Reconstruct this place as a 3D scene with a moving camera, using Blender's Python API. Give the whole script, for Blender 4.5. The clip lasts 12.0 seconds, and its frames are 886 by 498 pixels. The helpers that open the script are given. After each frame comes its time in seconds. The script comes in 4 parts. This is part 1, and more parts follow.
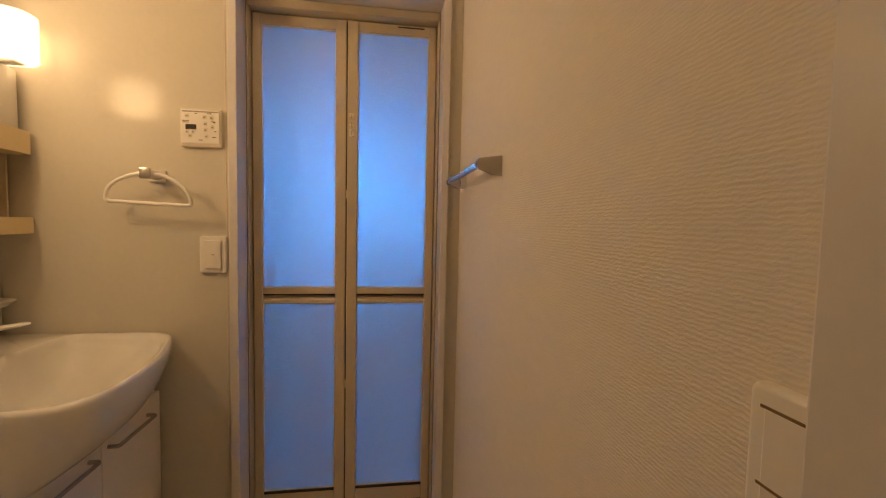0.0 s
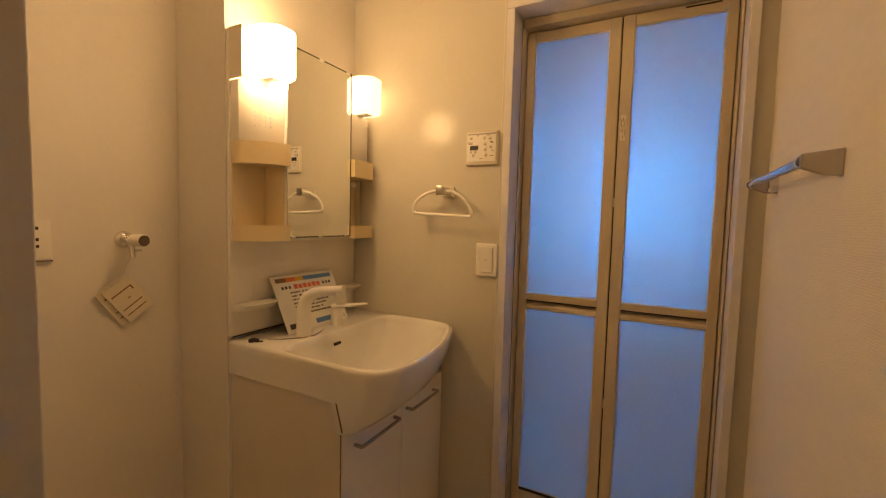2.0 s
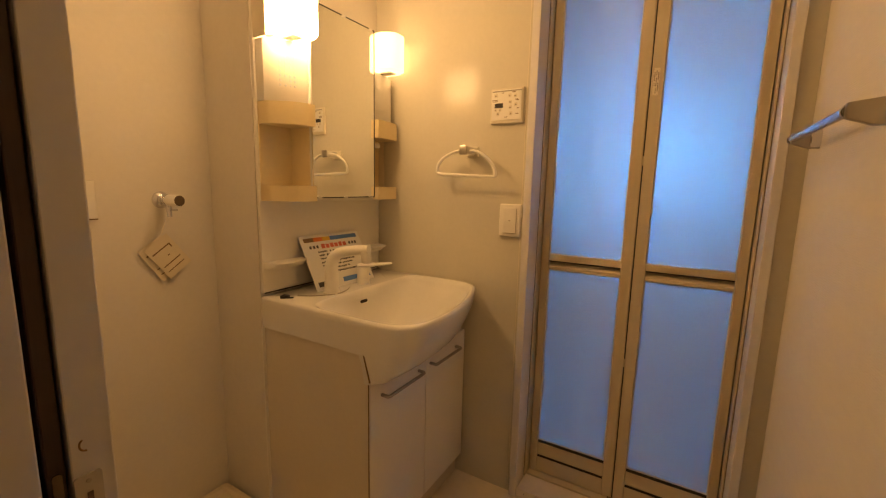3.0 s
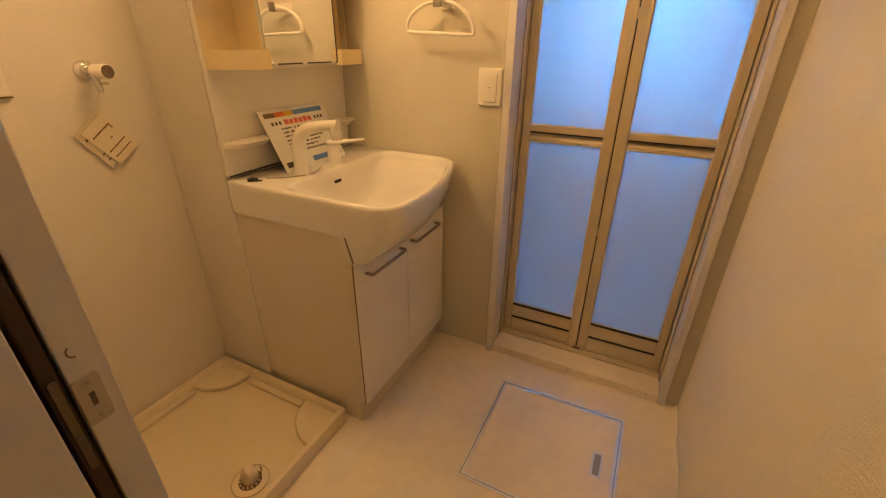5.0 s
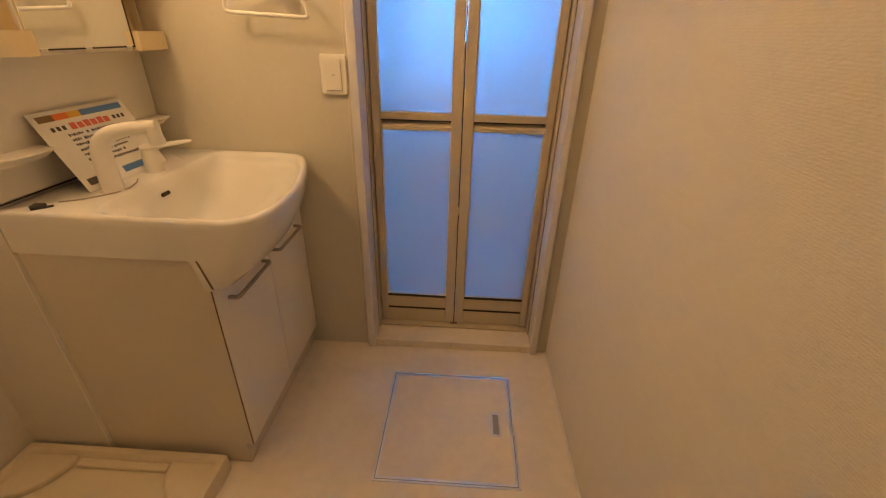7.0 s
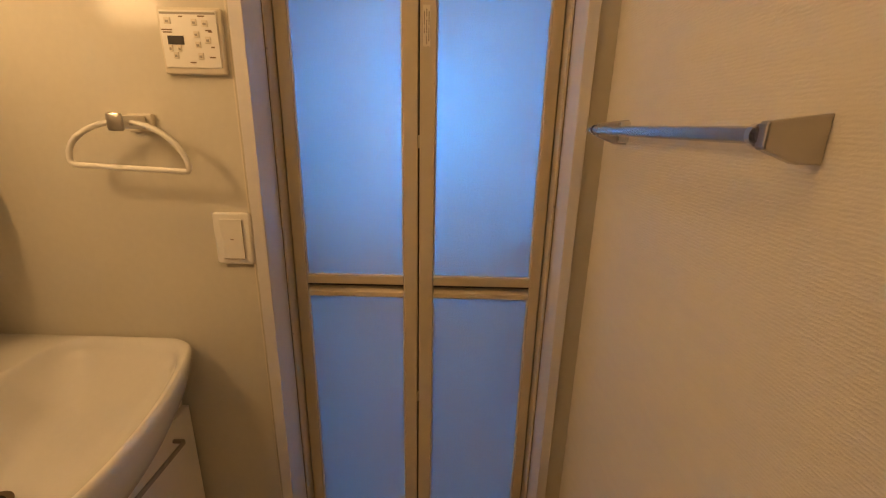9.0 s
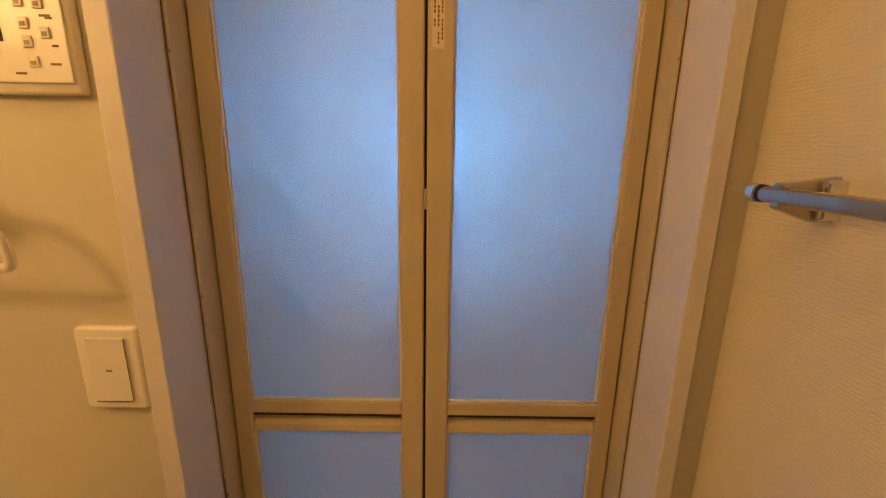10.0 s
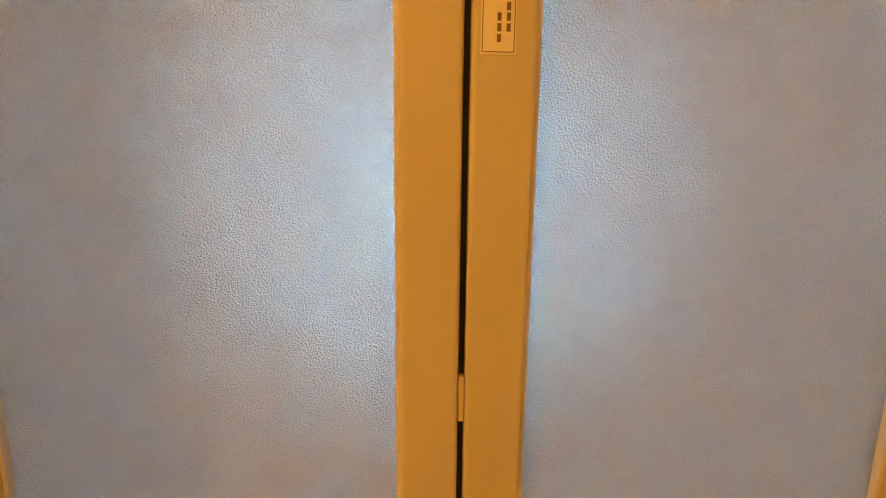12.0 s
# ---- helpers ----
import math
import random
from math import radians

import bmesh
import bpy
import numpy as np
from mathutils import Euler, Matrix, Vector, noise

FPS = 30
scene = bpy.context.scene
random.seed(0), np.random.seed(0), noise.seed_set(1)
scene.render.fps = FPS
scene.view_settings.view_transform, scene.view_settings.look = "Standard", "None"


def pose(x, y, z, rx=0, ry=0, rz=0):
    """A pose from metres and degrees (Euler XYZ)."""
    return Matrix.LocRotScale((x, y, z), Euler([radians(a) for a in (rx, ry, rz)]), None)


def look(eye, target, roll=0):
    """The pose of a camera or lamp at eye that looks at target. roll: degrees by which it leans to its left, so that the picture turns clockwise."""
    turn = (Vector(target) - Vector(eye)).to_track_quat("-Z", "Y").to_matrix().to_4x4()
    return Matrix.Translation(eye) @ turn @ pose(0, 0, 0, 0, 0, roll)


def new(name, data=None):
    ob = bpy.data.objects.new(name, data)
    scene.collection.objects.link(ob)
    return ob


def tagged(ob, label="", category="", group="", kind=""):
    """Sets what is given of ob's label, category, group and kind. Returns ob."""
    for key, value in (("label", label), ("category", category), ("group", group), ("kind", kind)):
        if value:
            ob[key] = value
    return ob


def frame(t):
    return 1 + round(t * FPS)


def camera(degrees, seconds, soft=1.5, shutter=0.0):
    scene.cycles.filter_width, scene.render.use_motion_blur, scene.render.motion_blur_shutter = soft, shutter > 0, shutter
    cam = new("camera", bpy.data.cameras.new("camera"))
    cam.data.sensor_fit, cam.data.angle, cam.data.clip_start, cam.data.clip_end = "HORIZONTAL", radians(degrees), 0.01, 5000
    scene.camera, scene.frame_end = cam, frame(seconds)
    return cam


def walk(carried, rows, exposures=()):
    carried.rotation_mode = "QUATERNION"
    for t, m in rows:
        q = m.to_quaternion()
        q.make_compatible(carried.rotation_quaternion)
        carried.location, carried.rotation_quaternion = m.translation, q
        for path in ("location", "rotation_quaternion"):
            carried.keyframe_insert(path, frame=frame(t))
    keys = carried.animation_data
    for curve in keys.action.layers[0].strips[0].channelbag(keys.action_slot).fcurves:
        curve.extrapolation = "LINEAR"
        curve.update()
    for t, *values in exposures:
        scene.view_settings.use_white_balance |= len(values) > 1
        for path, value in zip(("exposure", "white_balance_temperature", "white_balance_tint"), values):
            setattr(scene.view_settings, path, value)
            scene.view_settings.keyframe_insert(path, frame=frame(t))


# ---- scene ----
cam = camera(93.7, 12.0, soft=1.2)
PATH = [
    (0, (0.12, 0.369, 1.223), (0.399, 2.345, 1.101), 1.2),
    (0.5, (0.078, 0.411, 1.23), (-0.043, 2.403, 1.103), 1.3),
    (1, (0.043, 0.435, 1.23), (-0.438, 2.372, 1.103), 1.3),
    (1.5, (0.07, 0.403, 1.244), (-0.656, 2.264, 1.128), 1.2),
    (2, (0.121, 0.393, 1.245), (-0.795, 2.166, 1.11), 1.5),
    (2.5, (0.133, 0.385, 1.238), (-0.859, 2.109, 1.033), 1.3),
    (3, (0.129, 0.382, 1.229), (-0.875, 2.086, 0.925), 1.3),
    (3.5, (0.118, 0.378, 1.239), (-0.855, 2.064, 0.781), 1.2),
    (5.5, (0.068, 0.412, 1.231), (-0.602, 2.042, 0.284), 1.2),
    (6, (0.029, 0.397, 1.229), (-0.424, 2.087, 0.261), 1.2),
    (6.5, (-0.017, 0.376, 1.231), (-0.237, 2.114, 0.266), 1.6),
    (8.5, (0.000, 0.802, 1.287), (0.043, 2.685, 0.615), 1.0),
    (9, (0.045, 0.917, 1.365), (0.038, 2.834, 0.794), 1.2),
    (9.5, (0.008, 1.068, 1.365), (0.034, 3.007, 0.871), 1.2),
    (10, (0.003, 1.329, 1.404), (0.008, 3.271, 0.925), 0.9),
    (10.5, (0.009, 1.553, 1.421), (0.017, 3.504, 0.981), 1.0),
    (11, (-0.016, 1.703, 1.444), (-0.016, 3.661, 1.035), 0.8),
    (11.5, (-0.036, 1.710, 1.462), (-0.002, 3.677, 1.104), 0.8),
    (12, (-0.045, 1.712, 1.464), (0.024, 3.686, 1.151), 0.6),
]
EXPOSURES = [(0.0, 0.18, 6200, 10), (1.5, 0.16, 6650, 10), (2.5, 0.26, 7600, 11), (3.5, 0.44, 8000, 11), (5.5, 0.88, 7300, 10), (6.5, 0.82, 6500, 10), (8.5, 0.29, 6900, 10), (9.5, 0.20, 7100, 10),
             (10.0, 0.36, 9800, 11), (10.5, 0.72, 18000, 13), (11.0, 0.82, 27000, 15), (12.0, 0.72, 30000, 15)]
walk(cam, [(t, look(eye, target, roll)) for t, eye, target, roll in PATH], EXPOSURES)

# ---- key places (metres) ----
NORTH = 1.848      # face of the wall with the bathroom door
EAST = 0.385       # face of the bare wall
WEST = -1.335      # back of the washing machine recess
PIER = 1.240       # face of the short wall beside the vanity
VAN_BACK = -1.085  # wall behind the vanity
SOUTH = 0.558      # room face of the entrance wall
CEIL = 2.40
LEAF = 1.960       # front of the folding door
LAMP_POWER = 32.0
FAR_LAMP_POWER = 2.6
CEILING_FILL_POWER = 4.5
WINDOW_POWER = 25.0

# ---- world: dim sky outside, the room is closed ----
world = bpy.data.worlds.new("sky")
scene.world = world
world.use_nodes = True
wn = world.node_tree
sky = wn.nodes.new("ShaderNodeTexSky")
sky.sky_type, sky.sun_disc, sky.sun_elevation, sky.sun_rotation = "NISHITA", False, radians(25), radians(200)
wn.links.new(sky.outputs[0], wn.nodes["Background"].inputs[0])
wn.nodes["Background"].inputs[1].default_value = 0.1


# ---- materials ----
def material(name, color, rough=0.5, metal=0.0, var=0.06, scale=6.0, grain=60.0, bump=0.0, bump_scale=250.0,
             spec=0.5, coat=0.0, stretch=(1, 1, 1), sheen_var=0.08):
    """A surface with variation at two scales, and fine relief."""
    m = bpy.data.materials.new(name)
    m.use_nodes = True
    nt = m.node_tree
    b = nt.nodes["Principled BSDF"]
    mp = nt.nodes.new("ShaderNodeMapping")
    geo = nt.nodes.new("ShaderNodeNewGeometry")
    nt.links.new(geo.outputs["Position"], mp.inputs[0])
    mp.inputs["Scale"].default_value = stretch
    big = nt.nodes.new("ShaderNodeTexNoise")
    big.inputs["Scale"].default_value, big.inputs["Detail"].default_value = scale, 3
    small = nt.nodes.new("ShaderNodeTexNoise")
    small.inputs["Scale"].default_value, small.inputs["Detail"].default_value = grain, 4
    for n in (big, small):
        nt.links.new(mp.outputs[0], n.inputs["Vector"])
    mix = nt.nodes.new("ShaderNodeMath")
    mix.operation = "ADD"
    nt.links.new(big.outputs[0], mix.inputs[0])
    nt.links.new(small.outputs[0], mix.inputs[1])
    ramp = nt.nodes.new("ShaderNodeMapRange")
    ramp.inputs["From Min"].default_value, ramp.inputs["From Max"].default_value = 0.6, 1.4
    ramp.inputs["To Min"].default_value, ramp.inputs["To Max"].default_value = 1 - var, 1 + var
    nt.links.new(mix.outputs[0], ramp.inputs[0])
    hsv = nt.nodes.new("ShaderNodeHueSaturation")
    hsv.inputs["Color"].default_value = (*color, 1)
    nt.links.new(ramp.outputs[0], hsv.inputs["Value"])
    nt.links.new(hsv.outputs[0], b.inputs["Base Color"])
    rr = nt.nodes.new("ShaderNodeMapRange")
    rr.inputs["To Min"].default_value, rr.inputs["To Max"].default_value = max(rough - sheen_var * rough, 0), rough * (1 + sheen_var)
    nt.links.new(big.outputs[0], rr.inputs[0])
    nt.links.new(rr.outputs[0], b.inputs["Roughness"])
    b.inputs["Metallic"].default_value = metal
    b.inputs["Specular IOR Level"].default_value = spec
    b.inputs["Coat Weight"].default_value = coat
    b.inputs["Coat Roughness"].default_value = 0.08
    if bump:
        fine = nt.nodes.new("ShaderNodeTexNoise")
        fine.inputs["Scale"].default_value, fine.inputs["Detail"].default_value = bump_scale, 3
        nt.links.new(mp.outputs[0], fine.inputs["Vector"])
        bp = nt.nodes.new("ShaderNodeBump")
        bp.inputs["Strength"].default_value, bp.inputs["Distance"].default_value = bump, 0.002
        nt.links.new(fine.outputs[0], bp.inputs["Height"])
        nt.links.new(bp.outputs[0], b.inputs["Normal"])
    return m


M_PAPER = material("ribbed_wallpaper", (0.79, 0.74, 0.67), 0.75, var=0.03, bump=0.36, bump_scale=260, stretch=(1, 0.3, 1), spec=0.25)


def add_ribs(m):
    """Uneven horizontal ribs, about 5 mm apart, mixed into the paper's grain."""
    nt = m.node_tree
    bump = [n for n in nt.nodes if n.bl_idname == "ShaderNodeBump"][0]
    grain = bump.inputs["Height"].links[0].from_socket
    geo = nt.nodes.new("ShaderNodeNewGeometry")
    wave = nt.nodes.new("ShaderNodeTexWave")
    wave.bands_direction = "Z"
    for key, value in (("Scale", 70), ("Distortion", 5.0), ("Detail", 3.0), ("Detail Scale", 1.3), ("Detail Roughness", 0.7)):
        wave.inputs[key].default_value = value
    nt.links.new(geo.outputs["Position"], wave.inputs["Vector"])
    mix = nt.nodes.new("ShaderNodeMath")
    mix.operation = "MULTIPLY_ADD"
    mix.inputs[1].default_value = 0.26
    nt.links.new(wave.outputs["Fac"], mix.inputs[0])
    nt.links.new(grain, mix.inputs[2])
    nt.links.new(mix.outputs[0], bump.inputs["Height"])


add_ribs(M_PAPER)
M_PAPER2 = material("plain_wallpaper", (0.74, 0.70, 0.64), 0.7, var=0.03, bump=0.15, bump_scale=220, spec=0.3)
M_PANEL = material("glossy_wall_panel", (0.66, 0.62, 0.53), 0.13, var=0.03, bump=0.006, bump_scale=40, spec=0.14)
M_CEIL = material("ceiling_paper", (0.8, 0.78, 0.74), 0.85, var=0.03, bump=0.3)
M_FLOOR = material("vinyl_floor", (0.83, 0.74, 0.62), 0.42, var=0.07, scale=5, grain=26, bump=0.06, bump_scale=300)
M_TRIM = material("white_trim", (0.72, 0.69, 0.68), 0.38, var=0.03, bump=0.04)
M_ALU = material("cream_door_profile", (0.60, 0.52, 0.38), 0.36, var=0.03, bump=0.03, bump_scale=400)
M_DARK = material("dark_rubber", (0.02, 0.015, 0.012), 0.6, var=0.1)
M_SLOT = material("dark_slot", (0.03, 0.022, 0.016), 0.7, var=0.1)
M_CERAMIC = material("white_basin", (0.80, 0.78, 0.74), 0.2, var=0.02, coat=0.3, sheen_var=0.03)
M_CABINET = material("white_cabinet", (0.86, 0.83, 0.78), 0.34, var=0.02, bump=0.02)
# beige, darkened for the cabinet side that the lamps don't reach
M_SHADED_SIDE = material("cabinet_shaded_side", (0.70, 0.64, 0.55), 0.42, var=0.03, bump=0.04)
M_CREAM = material("cream_plastic", (0.80, 0.66, 0.40), 0.38, var=0.03)
M_PLASTIC = material("white_plastic", (0.82, 0.79, 0.73), 0.3, var=0.02)
M_BEIGE = material("beige_plastic", (0.74, 0.68, 0.57), 0.35, var=0.03)
M_PANPL = material("washing_tray", (0.76, 0.66, 0.50), 0.34, var=0.03, bump=0.03)
M_STEEL = material("satin_steel", (0.50, 0.47, 0.43), 0.32, metal=1.0, var=0.06, stretch=(1, 1, 1))
M_CHROME = material("chrome", (0.75, 0.75, 0.76), 0.1, metal=1.0, var=0.03)
M_NICKEL = material("brushed_handle", (0.42, 0.38, 0.33), 0.38, metal=0.9, var=0.08)
M_SATIN = material("satin_steel", (0.50, 0.49, 0.47), 0.24, metal=1.0, var=0.04)
M_ALFRAME = material("aluminium_edging", (0.84, 0.85, 0.88), 0.30, metal=0.9, var=0.05)
M_WOOD = material("dark_door_wood", (0.045, 0.02, 0.011), 0.45, var=0.25, scale=3, grain=40, stretch=(8, 8, 0.6))
M_PAPERCARD = material("white_card", (0.80, 0.79, 0.76), 0.55, var=0.02)
M_TAG = material("paper_tag", (0.76, 0.68, 0.54), 0.7, var=0.05)
M_INK = material("black_print", (0.07, 0.065, 0.065), 0.6)
M_RED = material("red_print", (0.66, 0.15, 0.11), 0.6)
M_ORANGE = material("orange_print", (0.75, 0.20, 0.05), 0.6)
M_YELLOW = material("yellow_print", (0.70, 0.45, 0.08), 0.6)
M_BLUE = material("blue_print", (0.10, 0.23, 0.55), 0.6)
M_BROWN = material("brown_print_and_shade", (0.20, 0.12, 0.05), 0.6)
M_GREY = material("grey_print", (0.35, 0.32, 0.27), 0.6)
M_FADED = material("faded_blue_print", (0.66, 0.69, 0.74), 0.5)
M_LABEL = material("tan_label", (0.80, 0.72, 0.58), 0.5)
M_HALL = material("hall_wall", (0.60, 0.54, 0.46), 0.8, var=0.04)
M_BATH = material("bath_panel", (0.84, 0.84, 0.84), 0.35, var=0.03)
M_STAIN = material("drain_grime", (0.45, 0.33, 0.19), 0.6, var=0.25, scale=40, grain=160)
M_GRIME = material("dark_drain_grime", (0.17, 0.11, 0.06), 0.6, var=0.3, scale=60, grain=200)
M_LATCH = material("dark_latch_metal", (0.16, 0.12, 0.09), 0.24, metal=0.9, var=0.1)
M_WIRE = material("rusty_wire", (0.30, 0.17, 0.08), 0.5, metal=0.4, var=0.2)


def mirror_material():
    m = bpy.data.materials.new("mirror_silver")
    m.use_nodes = True
    b = m.node_tree.nodes["Principled BSDF"]
    b.inputs["Base Color"].default_value = (0.86, 0.87, 0.85, 1)
    b.inputs["Metallic"].default_value, b.inputs["Roughness"].default_value = 1.0, 0.01
    return m


def frosted_material():
    """Obscure sheet: blurs what is behind it, with a pebbled skin."""
    m = bpy.data.materials.new("frosted_sheet")
    m.use_nodes = True
    nt = m.node_tree
    b = nt.nodes["Principled BSDF"]
    b.inputs["Base Color"].default_value = (0.94, 0.95, 0.96, 1)
    b.inputs["Transmission Weight"].default_value = 0.45
    b.inputs["Roughness"].default_value = 0.14
    b.inputs["IOR"].default_value = 1.3
    geo = nt.nodes.new("ShaderNodeNewGeometry")
    v = nt.nodes.new("ShaderNodeTexVoronoi")
    v.inputs["Scale"].default_value = 860
    n = nt.nodes.new("ShaderNodeTexNoise")
    n.inputs["Scale"].default_value, n.inputs["Detail"].default_value = 620, 3
    add = nt.nodes.new("ShaderNodeMath")
    add.operation = "ADD"
    bp = nt.nodes.new("ShaderNodeBump")
    bp.inputs["Strength"].default_value, bp.inputs["Distance"].default_value = 1.0, 0.0024
    for k in (v, n):
        nt.links.new(geo.outputs["Position"], k.inputs["Vector"])
    nt.links.new(v.outputs["Distance"], add.inputs[0])
    nt.links.new(n.outputs[0], add.inputs[1])
    nt.links.new(add.outputs[0], bp.inputs["Height"])
    nt.links.new(bp.outputs[0], b.inputs["Normal"])
    tr = nt.nodes.new("ShaderNodeBsdfTranslucent")
    tr.inputs["Color"].default_value = (0.86, 0.88, 0.90, 1)
    nt.links.new(bp.outputs[0], tr.inputs["Normal"])
    mx = nt.nodes.new("ShaderNodeMixShader")
    mx.inputs[0].default_value = 0.13
    nt.links.new(b.outputs[0], mx.inputs[1])
    nt.links.new(tr.outputs[0], mx.inputs[2])
    nt.links.new(mx.outputs[0], nt.nodes["Material Output"].inputs["Surface"])
    return m


def glow_material(name, color, strength, base=(0.8, 0.8, 0.8)):
    m = bpy.data.materials.new(name)
    m.use_nodes = True
    b = m.node_tree.nodes["Principled BSDF"]
    b.inputs["Base Color"].default_value = (*base, 1)
    b.inputs["Emission Color"].default_value = (*color, 1)
    b.inputs["Emission Strength"].default_value = strength
    b.inputs["Roughness"].default_value = 0.3
    return m


M_MIRROR = mirror_material()
M_FROST = frosted_material()
M_DRAIN = material("dull_drain_metal", (0.22, 0.17, 0.12), 0.35, metal=0.8, var=0.15)
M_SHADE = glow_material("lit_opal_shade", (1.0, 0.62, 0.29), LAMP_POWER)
M_DAY = glow_material("daylit_window", (0.055, 0.385, 1.0), WINDOW_POWER)
# glow of the unseen ceiling light that was added as fill
M_CEILING_FILL = glow_material("added_ceiling_fill_glow", (1.0, 0.61, 0.28), CEILING_FILL_POWER)
# far shade, its glow turned down so the wall beside it stays darker
M_SHADE2 = glow_material("lit_opal_shade_turned_down", (1.0, 0.62, 0.29), FAR_LAMP_POWER)

# ---- mesh helpers ----
WORLD_AT = {}


def thing(name, at, label, category, group="", kind=""):
    ob = new(name)
    ob.empty_display_size = 0.05
    ob.location = at
    WORLD_AT[ob] = Vector(at)
    return tagged(ob, label, category, group, kind)


def part(name, bm, mat, parent=None, label="", smooth=False):
    """Links a bmesh, given in world places, as one mesh object."""
    bm.normal_update()
    lo = Vector([min(v.co[i] for v in bm.verts) for i in range(3)])
    hi = Vector([max(v.co[i] for v in bm.verts) for i in range(3)])
    c = (lo + hi) / 2
    for v in bm.verts:
        v.co -= c
    me = bpy.data.meshes.new(name)
    if smooth:
        for f in bm.faces:
            f.smooth = True
    bm.to_mesh(me)
    bm.free()
    me.materials.append(mat)
    if smooth:
        me.set_sharp_from_angle(angle=radians(38))
    ob = new(name, me)
    WORLD_AT[ob] = c
    if parent:
        ob.parent = parent
        ob.location = c - WORLD_AT[parent]
    else:
        ob.location = c
    return tagged(ob, label)


def setting(name, bm, mat, label, category, smooth=False):
    return tagged(part(name, bm, mat, None, label, smooth), "", category, "", "structure")


def box(x0, x1, y0, y1, z0, z1, r=0.0, seg=2, bm=None):
    """A box, with edges rounded by r. Adds to bm if given."""
    b = bmesh.new()
    bmesh.ops.create_cube(b, size=1)
    for v in b.verts:
        v.co = Vector((x0 + (v.co.x + .5) * (x1 - x0), y0 + (v.co.y + .5) * (y1 - y0), z0 + (v.co.z + .5) * (z1 - z0)))
    if r:
        bmesh.ops.bevel(b, geom=b.edges[:], offset=r, segments=seg, profile=0.5, affect="EDGES")
    if bm is None:
        return b
    me = bpy.data.meshes.new("tmp")
    b.to_mesh(me)
    b.free()
    bm.from_mesh(me)
    bpy.data.meshes.remove(me)
    return bm


def boxes(*rows, r=0.0):
    bm = bmesh.new()
    for row in rows:
        box(*row, r=r, bm=bm)
    return bm


def moved(bm, m):
    bmesh.ops.transform(bm, matrix=m, verts=bm.verts)
    return bm


def prism(points, axis, a, b, r=0.0, seg=2):
    """A closed outline of 2D points pushed along an axis from a to b."""
    bm = bmesh.new()
    place = {"x": lambda p, t: (t, p[0], p[1]), "y": lambda p, t: (p[0], t, p[1]), "z": lambda p, t: (p[0], p[1], t)}[axis]
    lo = [bm.verts.new(place(p, a)) for p in points]
    hi = [bm.verts.new(place(p, b)) for p in points]
    n = len(points)
    caps = [bm.faces.new(lo), bm.faces.new(hi)]
    for i in range(n):
        bm.faces.new((lo[i], lo[(i + 1) % n], hi[(i + 1) % n], hi[i]))
    bmesh.ops.recalc_face_normals(bm, faces=bm.faces[:])
    if r:
        edges = list({e for f in caps for e in f.edges})
        bmesh.ops.bevel(bm, geom=edges, offset=r, segments=seg, profile=0.5, affect="EDGES")
    return bm


def loft(loops, cap_start=True, cap_end=True):
    bm = bmesh.new()
    rings = [[bm.verts.new(p) for p in loop] for loop in loops]
    n = len(rings[0])
    for a, b in zip(rings, rings[1:]):
        for i in range(n):
            bm.faces.new((a[i], a[(i + 1) % n], b[(i + 1) % n], b[i]))
    if cap_start:
        bm.faces.new(rings[0])
    if cap_end:
        bm.faces.new(rings[-1])
    bmesh.ops.recalc_face_normals(bm, faces=bm.faces[:])
    return bm


def tube(points, radii, seg=14, squash=1.0):
    """A round bar along points; radii one for each point."""
    pts = [Vector(p) for p in points]
    loops = []
    side = None
    for i, p in enumerate(pts):
        d = (pts[min(i + 1, len(pts) - 1)] - pts[max(i - 1, 0)]).normalized()
        if side is None:
            side = d.cross(Vector((0, 0, 1)))
            if side.length < 0.2:
                side = d.cross(Vector((0, 1, 0)))
        side = side - d * side.dot(d)
        side.normalize()
        other = side.cross(d).normalized()
        r = radii[i] if hasattr(radii, "__len__") else radii
        loops.append([p + side * math.cos(a) * r + other * math.sin(a) * r * squash for a in np.linspace(0, 2 * math.pi, seg, endpoint=False)])
    return loft(loops)


def disc(c, axis, r, h, seg=28, r2=None):
    """A short cylinder or cone whose base centre is c."""
    d = Vector(axis).normalized()
    return tube([Vector(c), Vector(c) + d * h], [r, r if r2 is None else r2], seg)


def bezier(p0, p1, p2, p3, n=10):
    p0, p1, p2, p3 = (Vector(p) for p in (p0, p1, p2, p3))
    return [p0 * (1 - t) ** 3 + p1 * 3 * t * (1 - t) ** 2 + p2 * 3 * t * t * (1 - t) + p3 * t ** 3 for t in np.linspace(0, 1, n)]


def rounded_rect(x0, x1, y0, y1, r, n=6):
    pts = []
    for cx, cy, a in ((x1 - r, y1 - r, 0), (x0 + r, y1 - r, 90), (x0 + r, y0 + r, 180), (x1 - r, y0 + r, 270)):
        for k in range(n + 1):
            t = radians(a + 90 * k / n)
            pts.append((cx + r * math.cos(t), cy + r * math.sin(t)))
    return pts


